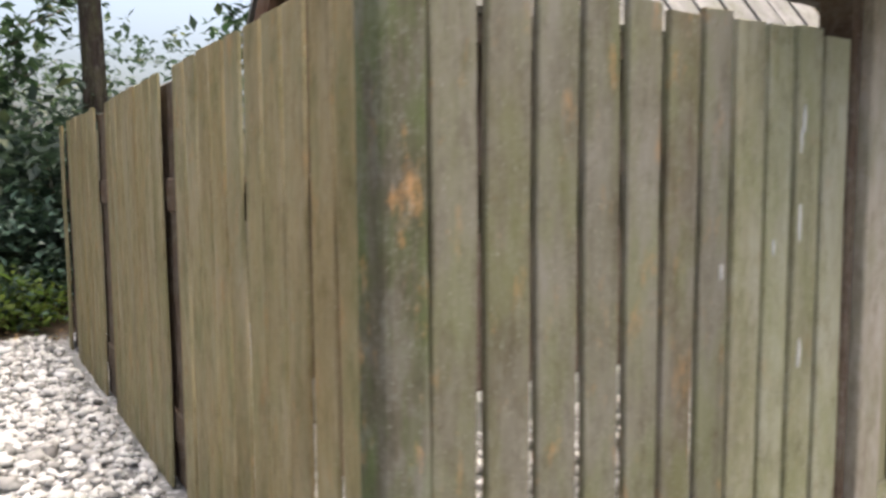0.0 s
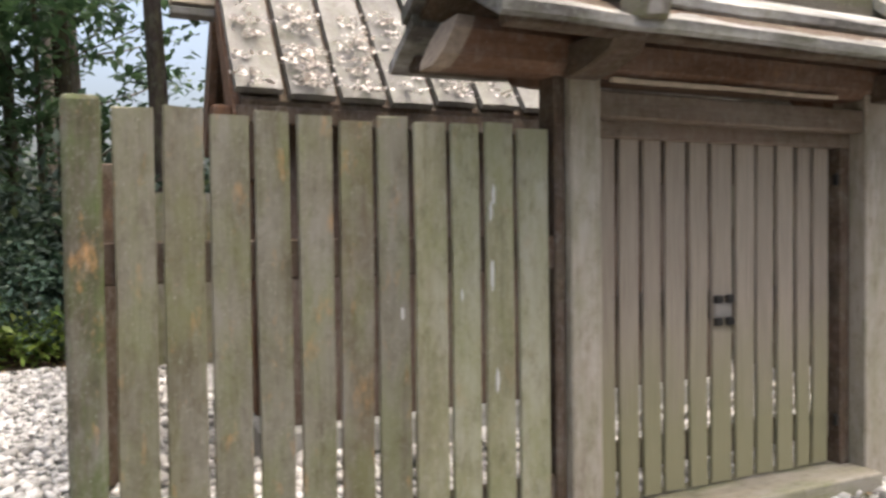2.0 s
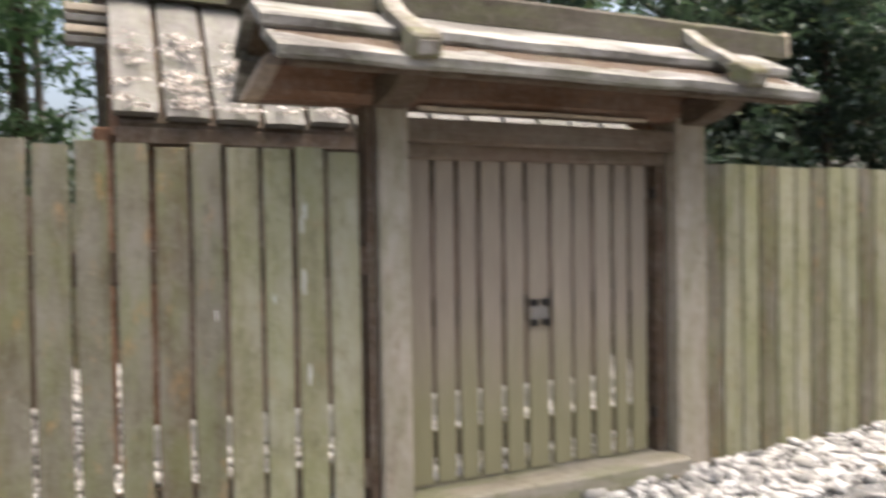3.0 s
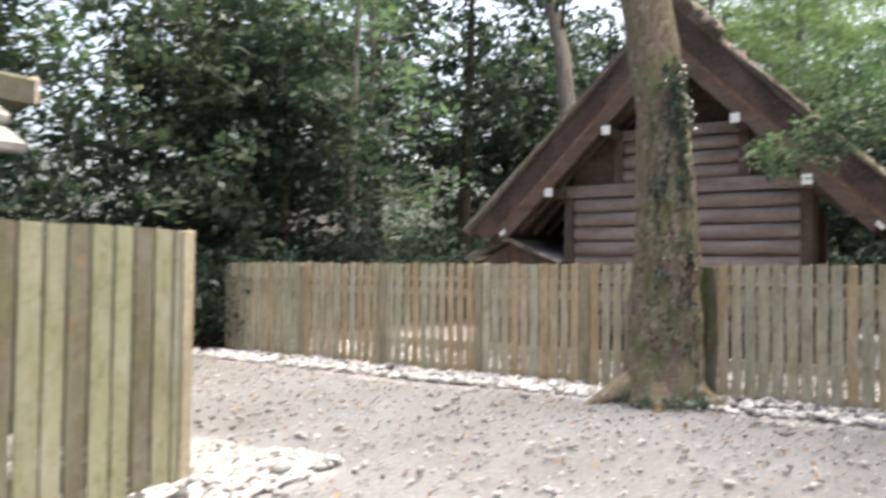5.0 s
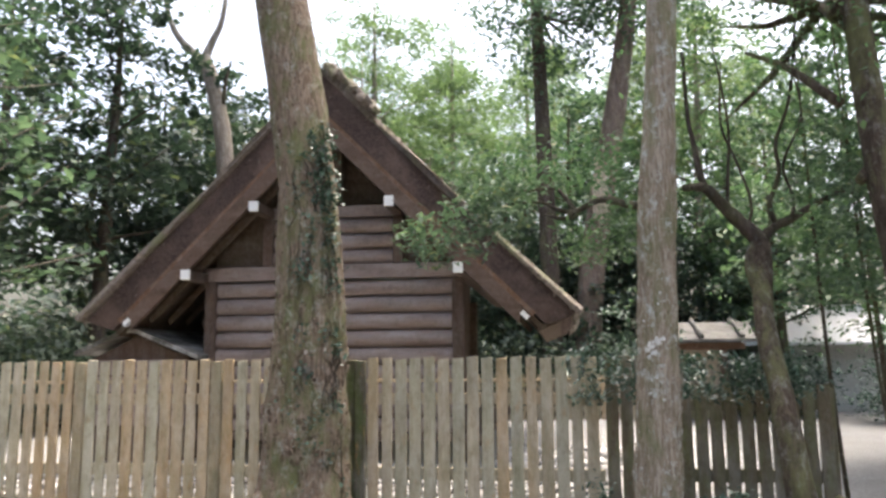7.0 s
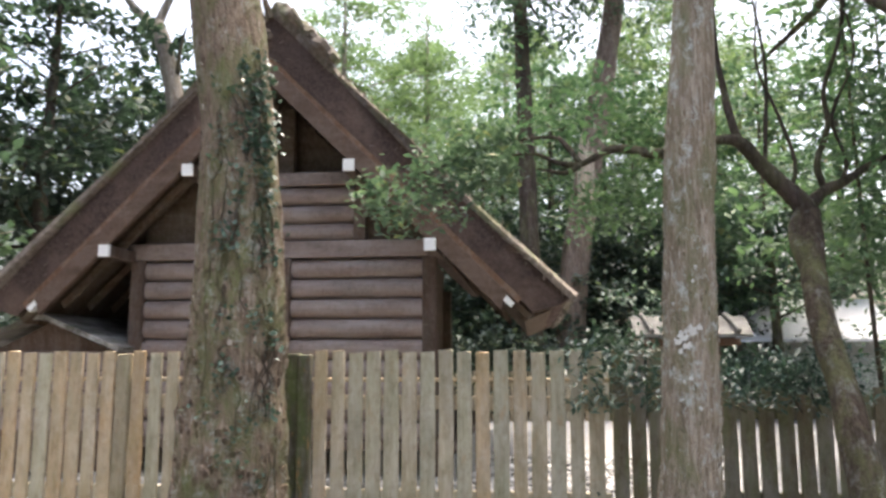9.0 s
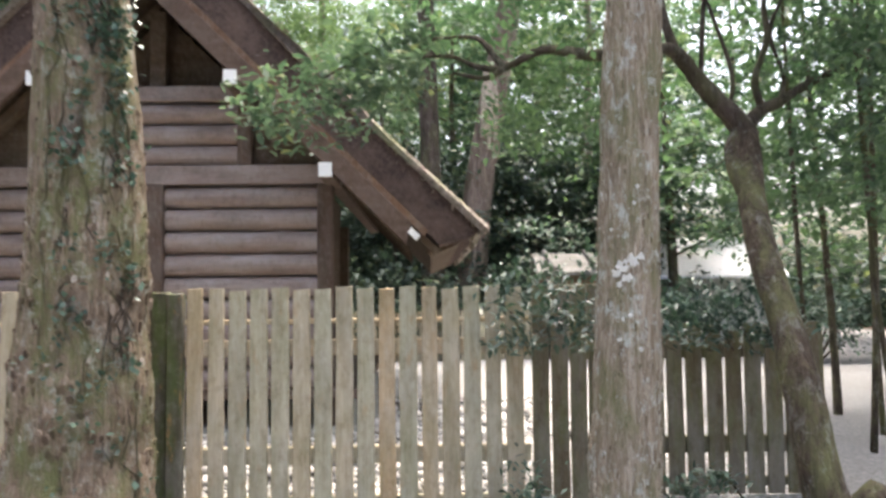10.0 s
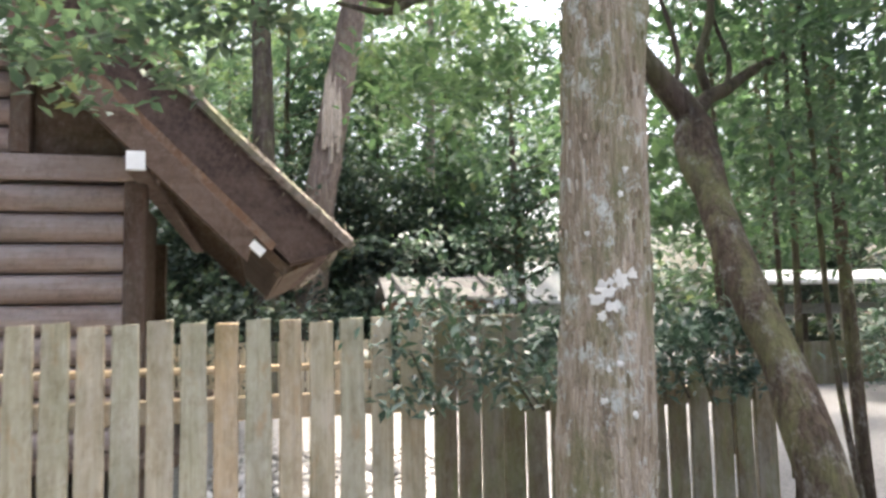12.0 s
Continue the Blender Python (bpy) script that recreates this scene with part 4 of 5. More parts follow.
        part("barge_moulding", prism(lip if s > 0 else lip[::-1], xf - 0.015, xf + 0.06, "x"), "red_beam", ob, "reddish moulding under the thatch")
        tipc = m([(-1.615, 2.43), (-1.70, 2.35), (-1.66, 2.30), (-1.575, 2.38)])
        part("barge_tip", prism(tipc if s > 0 else tipc[::-1], xf - 0.04, xf + 0.06, "x"), "white_paint", ob, "white tip of the barge board")
        fascia = m([(-2.1, 2.29), (-1.95, 2.225), (-1.8, 2.16), (-1.76, 2.2), (-1.85, 2.25), (-2.0, 2.3)])
        part("eave_board", prism(fascia if s > 0 else fascia[::-1], xf + 0.3, xb - 0.1, "x", steps=2), "dark_beam", ob)
        for k in range(12):
            x = xf + 0.35 + k * 0.55
            raf = m([(cy, 5.12), (-1.5, 2.45), (-1.46, 2.36), (cy, 5.0)])
            part("rafter", prism(raf if s > 0 else raf[::-1], x - 0.04, x + 0.04, "x"), "dark_beam", ob)
    # loose straw along the cut verge
    rs = np.random.default_rng(19)
    c = []
    for s in (1, -1):
        for k in range(520):
            u = rs.uniform(0, 1)
            c.append((xf + abs(rs.normal(0, 0.05)), cy + s * (0.0 - 3.5 * u), 5.93 - 3.54 * u + rs.normal(-0.02, 0.03)))
        for k in range(40):
            c.append((xf + 0.05 + rs.uniform(0, 0.02), cy + s * (0.0 - 3.4 * rs.uniform(0, 1)), 0))
            u = (cy - c[-1][1]) / (3.4 * s)
            c[-1] = (c[-1][0], c[-1][1], 5.8 - 3.45 * u - rs.uniform(0, 0.5) * (1 - 0.5 * u))
    v, f = leaf_geo(rs, c, (0.02, 0.03, 0.03), 1, 0.085, 0.5, 0.22)
    straw = new("loose_straw", fast_mesh("loose_straw", v, f, "thatch_top"))
    straw.parent = ob
    straw.location = -ORIGIN[ob.name]
    tagged(straw, "ragged pale straw ends on the verge", kind="stuff")
    # ridge: worn bark rolls and a horn of wood
    rng = random.Random(8)
    for k in range(26):
        x = xf + rng.uniform(-0.05, 0.25) if k < 12 else xf + rng.uniform(0.2, 4.8)
        y = cy - rng.uniform(-0.35, 0.6)
        zz = 5.97 - abs(y - cy) * 1.0 + rng.uniform(0.0, 0.06)
        path = [(x, y, zz), (x + rng.uniform(-0.1, 0.1), y - 0.1, zz - 0.05), (x + rng.uniform(-0.1, 0.1), y - 0.22, zz - 0.17)]
        part("bark_roll", tube(path, [0.06, 0.085, 0.05], 7, 0.35, 8), "thatch_top", ob)
    part("ridge_horn", tube([(xf + 0.05, cy + 0.03, 5.8), (xf + 0.02, cy + 0.08, 5.98), (xf, cy + 0.12, 6.1)], [0.05, 0.04, 0.02], 7, 0.2, 9), "dark_beam", ob)
    # stepping stones and base edge
    part("stone_edge", box(xw - 0.5, xb, -1.2, 3.5, 0.3, 0.42, 0.02), "grey_stone", ob)


def lean_roof():
    ob = thing("side_shed", (16.4, 4.0, 0.37), "low wooden shed with a pale plank roof by the storehouse", "shed")
    cy, zr = 4.02, 2.31
    part("wall", prism([(3.2, 0.4), (3.2, 1.85), (cy, 2.2), (4.75, 1.85), (4.75, 0.4)], 15.7, 17.6), "dark_post", ob)
    for s, w in ((-1, 1.05), (1, 0.85)):
        prof = [(cy, zr), (cy + s * w, zr - 0.42 * w / 1.05), (cy + s * w, zr - 0.42 * w / 1.05 - 0.06), (cy, zr - 0.06)]
        part("roof_slope", prism(prof if s > 0 else prof[::-1], 15.45, 17.8, "x", steps=6, rough=0.008), "roof_plank_long", ob)
    for k in range(4):
        part("wall_board", box(15.66, 15.69, 3.25, 4.7, 0.9 + k * 0.24, 1.12 + k * 0.24, 0.004), "log_wood", ob)


def far_roofs():
    ob = thing("small_gate", (24.4, -5.2, 0.37), "far small gate with a curved grey plank roof", "gate")
    for y in (-4.5, -5.9):
        part("post", box(24.34, 24.5, y - 0.08, y + 0.08, 0.3, 2.15, 0.008), "dark_post", ob)
    part("beam", box(24.32, 24.52, -6.4, -4.1, 2.0, 2.16, 0.01), "red_beam", ob)
    part("door", box(24.4, 24.44, -5.82, -4.58, 0.4, 2.0, 0.01), "door_board", ob)
    for s in (1, -1):
        prof = [(24.42, 2.66), (24.42 - s * 0.3, 2.5), (24.42 - s * 0.75, 2.24), (24.42 - s * 0.75, 2.17), (24.42 - s * 0.3, 2.42), (24.42, 2.56)]
        part("roof_plank", prism(prof if s > 0 else prof[::-1], -6.5, -4.05, "y", steps=8, rough=0.02), "roof_plank", ob)
    for y in (-4.3, -5.2, -6.1):
        path, rad = smooth_path([(24.42, y, 2.7), (24.05, y - 0.05, 2.54), (23.62, y - 0.1, 2.3)], [0.06, 0.05, 0.06], 4)
        part("batten", tube(path, rad, 7, 0.2, 8), "roof_plank", ob, smooth=True)
    ob = thing("pale_roofed_house", (28.5, -9.0, 0.37), "distant low house with a bright pale roof", "house")
    part("wall", box(27.8, 30.2, -10.7, -7.3, 0.3, 2.2, 0.02), "plaster", ob)
    for s in (1, -1):
        prof = [(28.8, 3.3), (28.8 - s * 1.7, 2.2), (28.8 - s * 1.7, 2.13), (28.8, 3.2)]
        part("roof_slope", prism(prof if s > 0 else prof[::-1], -11.0, -6.9, "y"), "pale_metal_roof", ob)
    ob = thing("roofed_wall", (22.4, -13.5, 0.37), "distant pale roofed wall with timber posts", "wall")
    part("roof_cap", prism([(21.9, 2.42), (22.4, 2.62), (22.9, 2.42), (22.9, 2.36), (21.9, 2.36)], -20, -10.9, "y"), "pale_metal_roof", ob)
    part("beam", box(22.3, 22.5, -20, -10.9, 1.75, 1.95, 0.01), "roof_plank", ob)
    for k in range(5):
        part("post", box(22.32, 22.46, -11.2 - k * 2.1, -11.05 - k * 2.1, 0.3, 2.36, 0.01), "gate_post", ob)
    part("panel", box(22.36, 22.42, -20, -11.0, 0.3, 1.2, 0.01), "shade_darkened_board", ob)

# ---- trees ----


def crown(rng, kind):
    """Leaf clumps on limbs. Returns limb paths and clump centres for a tree that stands at the origin."""
    limbs, centres = [], []
    H, z0, R, n = kind["height"], kind["from"], kind["radius"], kind["limbs"]
    for i in range(n):
        t = (i + rng.uniform(0, 0.8)) / n
        z = z0 + (H * 0.93 - z0) * t
        a = i * 2.4 + rng.uniform(-0.5, 0.5)
        r = R * (1 - 0.55 * t ** 1.6) * rng.uniform(0.6, 1.1)
        rise = r * rng.uniform(0.15, 0.55)
        p0 = np.array((0, 0, z))
        p1 = p0 + np.array((math.cos(a) * r * 0.5, math.sin(a) * r * 0.5, rise * 0.4))
        p2 = p0 + np.array((math.cos(a + 0.2) * r, math.sin(a + 0.2) * r, rise))
        limbs.append((p0, p1, p2))
        for k in range(kind["clumps"]):
            if t > 0.5 and rng.uniform() < kind.get("thin", 0.4):
                continue
            u = rng.uniform(0.3, 1.08)
            q = p0 + (p1 - p0) * min(1, 2 * u) + (p2 - p1) * max(0, 2 * u - 1)
            centres.append(q + rng.normal(size=3) * np.array((0.5, 0.5, 0.4)) * kind["loose"])
    return limbs, centres


def tree_proto(name, kind, seed, label):
    rng = np.random.default_rng(seed)
    ob = thing(name, (0, 0, 0), label, "tree", "woodland trees")
    limbs, centres = crown(rng, kind)
    H = kind["height"]
    bend = rng.uniform(-0.5, 0.5, 2)
    pts = [(bend[0] * math.sin(t * 2.2) * t, bend[1] * math.sin(t * 2.6) * t, -0.2 + H * t) for t in (0, 0.12, 0.3, 0.5, 0.75, 1.0)]
    path, rad = smooth_path(pts, [kind["girth"] * k for k in (1.35, 1.0, 0.88, 0.7, 0.45, 0.1)], 4)
    geo = tube(path, rad, 10, 0.12, 1.4)
    lg = []
    for p0, p1, p2 in limbs:
        g = kind["girth"] * 0.3 * (1.25 - p0[2] / H)
        lg.append(tube([p0, p1, p2], [g, g * 0.7, g * 0.2], 5, 0.1))
    part("trunk", geo, kind["bark"], ob, smooth=True)
    tagged(part("branchwork", join(*lg), kind["bark"], ob, smooth=True), kind="stuff")
    v, f = leaf_geo(rng, centres, (0.27 * kind["loose"], 0.27 * kind["loose"], 0.15 * kind["loose"]), kind["per"], kind["leaf"], 0.2, kind.get("slim", 0.5))
    lo = new("crown", fast_mesh("crown", v, f, kind["green"]))
    lo.parent = ob
    return ob


def shrub_proto(name, seed, green, r, h, leaf, n, label):
    rng = np.random.default_rng(seed)
    ob = thing(name, (0, 0, 0), label, "shrub", "undergrowth")
    stems, centres = [], []
    for i in range(n):
        a = rng.uniform(0, 6.28)
        rr = r * math.sqrt(rng.uniform(0.05, 1))
        z = h * rng.uniform(0.25, 1.0) * (1.1 - 0.45 * rr / r)
        centres.append((math.cos(a) * rr, math.sin(a) * rr, z))
        if i % 4 == 0:
            stems.append(tube([(math.cos(a) * rr * 0.2, math.sin(a) * rr * 0.2, -0.1), (math.cos(a) * rr * 0.6, math.sin(a) * rr * 0.6, z * 0.5), centres[-1]], [0.025, 0.018, 0.006], 5))
    tagged(part("branchwork", join(*stems), "brown_bark", ob, smooth=True), kind="stuff")
    v, f = leaf_geo(rng, centres, (0.2, 0.2, 0.14), 44, leaf, 0.15, 0.5)
    lo = new("foliage", fast_mesh("foliage", v, f, green))
    lo.parent = ob
    return ob


def stand(proto, x, y, turn, scale=1.0, sink=0.0):
    m = Matrix.Translation((x, y, ground_z(x, y) - sink)) @ Matrix.Rotation(turn, 4, "Z") @ Matrix.Scale(scale, 4)
    c = copy_thing(proto, m)
    c.scale = (scale, scale, scale)
    return c


def woodland():
    kinds = {
        "oak": dict(height=13, radius=3.6, limbs=20, clumps=9, loose=1.15, per=30, leaf=0.34, slim=0.55, girth=0.24, bark="dark_bark", green="leaf_dark"),
        "low": dict(height=8.5, radius=3.0, limbs=20, clumps=11, loose=1.1, per=30, leaf=0.31, slim=0.55, girth=0.14, bark="dark_bark", green="leaf_dark"),
        "mid": dict(thin=0.55, height=11, radius=3.2, limbs=17, clumps=10, loose=1.1, per=27, leaf=0.31, slim=0.55, girth=0.17, bark="brown_bark", green="leaf_mid"),
        "pine": dict(height=15, radius=3.0, limbs=20, clumps=10, loose=1.0, per=40, leaf=0.34, girth=0.19, bark="grey_bark", green="pine_needle", slim=0.16),
        "light": dict(thin=0.55, height=9, radius=2.8, limbs=17, clumps=8, loose=0.8, per=27, leaf=0.25, slim=0.55, girth=0.055, bark="brown_bark", green="leaf_bright"),
    }
    kinds["airy"] = dict(height=11.5, radius=3.3, limbs=16, clumps=6, loose=1.1, per=15, leaf=0.29, slim=0.55, girth=0.15, bark="grey_bark", green="leaf_mid")
    for k, z in (("airy", 2.8), ("oak", 3.6), ("low", 1.2), ("mid", 2.6), ("pine", 7.0), ("light", 2.4)):
        kinds[k]["from"] = z
    labels = {"airy": "thin-crowned tree with pale bare branches", "oak": "tall dark evergreen tree with a dense crown", "low": "dark evergreen tree leafy down to the ground", "mid": "mid-green broadleaf tree with a slim trunk", "pine": "tall pale-barked pine with thin needles", "light": "light green young maple tree"}
    names = {"airy": "open_crowned_tree", "oak": "evergreen_oak", "low": "evergreen_tree", "mid": "broadleaf_tree", "pine": "pine_tree", "light": "maple_tree"}
    protos = {k: [tree_proto(names[k], kinds[k], 31 + 7 * i + j, labels[k]) for j in range(2)] for i, k in enumerate(kinds)}
    used = set()
    rng = random.Random(4)

    def plant(k, x, y, s=1.0):
        p = protos[k][rng.randrange(2)]
        fresh = [q for q in protos[k] if q not in used]
        p = fresh[0] if fresh else p
        if p not in used:
            used.add(p)
            p.location = (x, y, ground_z(x, y))
            p.rotation_euler = (0, 0, rng.uniform(0, 6.28))
            p.scale = (s, s, s)
        else:
            stand(p, x, y, rng.uniform(0, 6.28), s)

    # left wood beyond the side fence; the last, largest oak is added to cast shade
    for k, x, y, s in (("light", -1.8, 12.8, 0.95), ("light", 0.6, 14.2, 1.1), ("light", -0.7, 15.6, 1.15), ("mid", -4.2, 13.0, 0.95), ("airy", 1.2, 18.5, 0.95), ("pine", 0.4, 21.0, 1.0),
                       ("oak", -7.0, 15.0, 1.0), ("low", -5.0, 21.0, 1.2), ("mid", -9.5, 19.0, 1.1), ("light", 6.4, 14.0, 1.0), ("low", -8.0, 9.5, 1.0), ("oak", 7.2, 10.8, 1.3)):
        plant(k, x, y, s)
    # wood between the two enclosures
    for k, x, y, s in (("low", 9.4, 10.5, 0.72), ("airy", 9.0, 12.2, 0.85), ("airy", 11.2, 12.8, 0.95), ("low", 13.4, 11.2, 0.85), ("airy", 7.4, 13.0, 0.9), ("low", 15.8, 9.6, 0.8), ("oak", 16.6, 12.5, 0.95), ("airy", 18.6, 10.2, 1.0), ("low", 19.5, 14.0, 1.15), ("airy", 12.6, 15.4, 1.1),
                       ("airy", 21.5, 12.0, 1.1), ("oak", 23.0, 9.5, 0.9), ("airy", 20.0, 18.5, 1.2), ("mid", 24.5, 15.0, 1.1), ("mid", 24.0, 21.0, 1.3), ("low", 27.0, 10.5, 1.2), ("oak", 29.0, 17.5, 1.2)):
        plant(k, x, y, s)
    # behind the storehouse
    for k, x, y, s in (("pine", 33.5, 2.0, 0.95), ("pine", 31.0, 4.4, 1.0), ("pine", 32.0, -6.8, 1.05), ("mid", 28.4, -0.4, 0.72), ("mid", 28.6, 1.8, 0.74), ("mid", 28.2, 4.0, 0.72), ("low", 27.4, 5.8, 0.85), ("low", 28.5, 8.6, 1.0), ("oak", 33.0, 9.0, 0.95), ("oak", 38.0, 13.0, 1.1), ("mid", 31.5, 5.6, 0.82),
                       ("low", 27.0, -0.9, 0.55), ("low", 26.9, -2.0, 0.6), ("low", 26.9, -3.9, 0.62), ("low", 27.3, -5.4, 0.58), ("low", 28.6, -7.4, 0.5), ("low", 27.2, 0.9, 0.55), ("low", 27.0, 3.0, 0.58),
                       ("mid", 30.0, -2.6, 0.95), ("light", 30.4, -5.2, 1.0), ("light", 28.6, -6.4, 0.95), ("mid", 33.0, -1.0, 0.85), ("mid", 33.5, -4.4, 1.1), ("light", 34.0, 3.4, 0.9), ("mid", 36.5, 0.4, 0.85), ("low", 36.0, 4.0, 0.85), ("pine", 40.0, -2.0, 1.1), ("pine", 42.0, 3.0, 1.15), ("pine", 43.0, -7.0, 1.2), ("pine", 39.0, 7.0, 1.1), ("pine", 41.0, -11.0, 1.1), ("pine", 45.0, -1.0, 1.3), ("mid", 35.0, -8.5, 1.1)):
        plant(k, x, y, s)
    # to the right of it
    for k, x, y, s in (("light", 16.4, -6.4, 0.75), ("light", 18.0, -9.4, 0.8), ("mid", 27.0, -8.0, 0.8), ("light", 24.0, -12.0, 1.0),
                       ("mid", 31.0, -11.0, 1.0), ("mid", 28.5, -16.0, 1.1), ("low", 32.0, -20.0, 1.2), ("light", 20.5, -15.0, 1.0), ("oak", 25.0, -22.0, 1.2), ("low", 16.5, -14.0, 0.8)):
        plant(k, x, y, s)
    # unseen trees added behind the walker, to close the clearing and block low light
    for k, x, y, s in (("oak", -12, 5, 1.1), ("low", -13, -2, 1.1), ("low", -11, -12, 1.2), ("low", -3, -16, 1.2), ("low", 5, -17, 1.2), ("low", 11, -15.5, 1.1), ("oak", -15, 11, 1.3), ("oak", 14, -20, 1.2)):
        plant(k, x, y, s)

    sh = [shrub_proto("evergreen_shrub", 61, "leaf_dark", 0.95, 1.5, 0.13, 44, "dark green leafy shrub under the trees"), shrub_proto("glossy_shrub", 62, "leaf_gloss", 0.85, 1.35, 0.11, 42, "glossy green shrub under the trees"), shrub_proto("yellow_green_shrub", 63, "leaf_yellow", 0.5, 0.55, 0.13, 13, "low yellow-green shrub at the gravel edge")]
    first = set()

    def bush(i, x, y, s=1.0):
        p = sh[i]
        if i not in first:
            first.add(i)
            p.location, p.rotation_euler, p.scale = (x, y, ground_z(x, y)), (0, 0, rng.uniform(0, 6)), (s, s, s)
        else:
            stand(p, x, y, rng.uniform(0, 6.28), s)

    for x in np.arange(-8.5, 8.6, 0.95):
        bush(rng.randrange(2), x + rng.uniform(-0.3, 0.3), 10.6 + rng.uniform(-0.3, 0.8), rng.uniform(0.8, 1.25))
        bush(0, x + rng.uniform(-0.3, 0.3), 12.4 + rng.uniform(-0.5, 0.8), rng.uniform(1.2, 1.9))
    for x in np.arange(8.4, 13.4, 0.9):
        bush(0, x + rng.uniform(-0.2, 0.2), 9.4 + rng.uniform(-0.2, 0.5), rng.uniform(0.9, 1.3))
    for x in np.arange(13.6, 24, 1.2):
        bush(rng.randrange(2), x, 9.2 + rng.uniform(-0.4, 0.6), rng.uniform(1.1, 1.7))
    for y in np.arange(-4.0, 9.5, 1.1):
        bush(rng.randrange(2), 25.8 + rng.uniform(-0.4, 0.8), y, rng.uniform(1.2, 1.8))
    for x, y, s in ((-0.6, 9.75, 1.0), (0.35, 9.85, 1.1), (-1.7, 9.8, 1.0), (1.05, 9.95, 0.9), (-3.1, 9.9, 1.1), (8.9, 8.7, 0.7), (-2.4, 10.1, 0.9)):
        bush(2, x, y, s)
    for x, y, s in ((25.2, -6.8, 1.2), (26.0, -5.4, 1.4), (25.6, -7.8, 1.2), (23.5, -9.6, 1.2), (17.0, -11.5, 1.2), (20.0, -12.5, 1.3)):
        bush(1, x, y, s)


def far_woods():
    """A ring of distant woodland that closes the low horizon."""
    rng = np.random.default_rng(77)
    c = []
    for i in range(5200):
        a = rng.uniform(0, 2 * np.pi)
        d = rng.uniform(36, 50)
        z = abs(rng.normal(0, 0.5)) * 6.5 * (0.7 + 0.3 * math.sin(a * 5) + 0.25 * math.sin(a * 13 + 1))
        c.append((8 + math.cos(a) * d, 2 + math.sin(a) * d, 0.2 + z))
    v, f = leaf_geo(rng, c, (0.9, 0.9, 0.6), 26, 0.6, 0.1, 0.55)
    ob = new("far_woods", fast_mesh("far_woods", v, f, "leaf_dark"))
    tagged(ob, "dense dark evergreen woods in the distance", "woods", kind="stuff")


def bark_flakes(ob, path, radii, skin, span, n, size, seed, material="bark_flake", tall=1.0):
    """Small lifted plates of bark on a trunk's skin."""
    rng = random.Random(seed)
    zs = [p.z for p in path]
    verts, faces = [], []
    for _ in range(n):
        z, a = rng.uniform(*span), rng.uniform(0, 2 * math.pi)
        k = float(np.interp(z, zs, range(len(zs))))
        i = min(int(k), len(zs) - 2)
        c = path[i].lerp(path[i + 1], k - i)
        rr = radii[i] + (radii[i + 1] - radii[i]) * (k - i)
        out = Vector((math.cos(a), math.sin(a), 0))
        q = (c + out * rr) * skin[1]
        rr *= 1 + skin[0] * noise.noise(q) + skin[0] * 0.5 * noise.noise(q * 3.3)
        side = Vector((-out.y, out.x, 0))
        w, h, m = size * rng.uniform(0.5, 1.3), size * tall * rng.uniform(0.7, 2.1), len(verts)
        turn = rng.uniform(-0.3, 0.3)
        rim = [(w * math.cos(b) * rng.uniform(0.7, 1.1), h * math.sin(b) * rng.uniform(0.7, 1.1)) for b in [turn + math.pi * j / 3 for j in range(6)]]
        lift = rng.uniform(0.002, 0.008)
        for s, off in ((1.0, -0.006), (0.85, lift)):
            for p, t in rim:
                verts.append(tuple(c + out * (rr + off + (0.004 * t / h if off > 0 else 0)) + side * p * s + Vector((0, 0, t * s))))
        faces.append(tuple(m + 6 + j for j in range(6)))
        faces += [(m + j, m + (j + 1) % 6, m + 6 + (j + 1) % 6, m + 6 + j) for j in range(6)]
    tagged(part("flaking_bark", (verts, faces), material, ob, "curling flakes of bark"), kind="stuff")


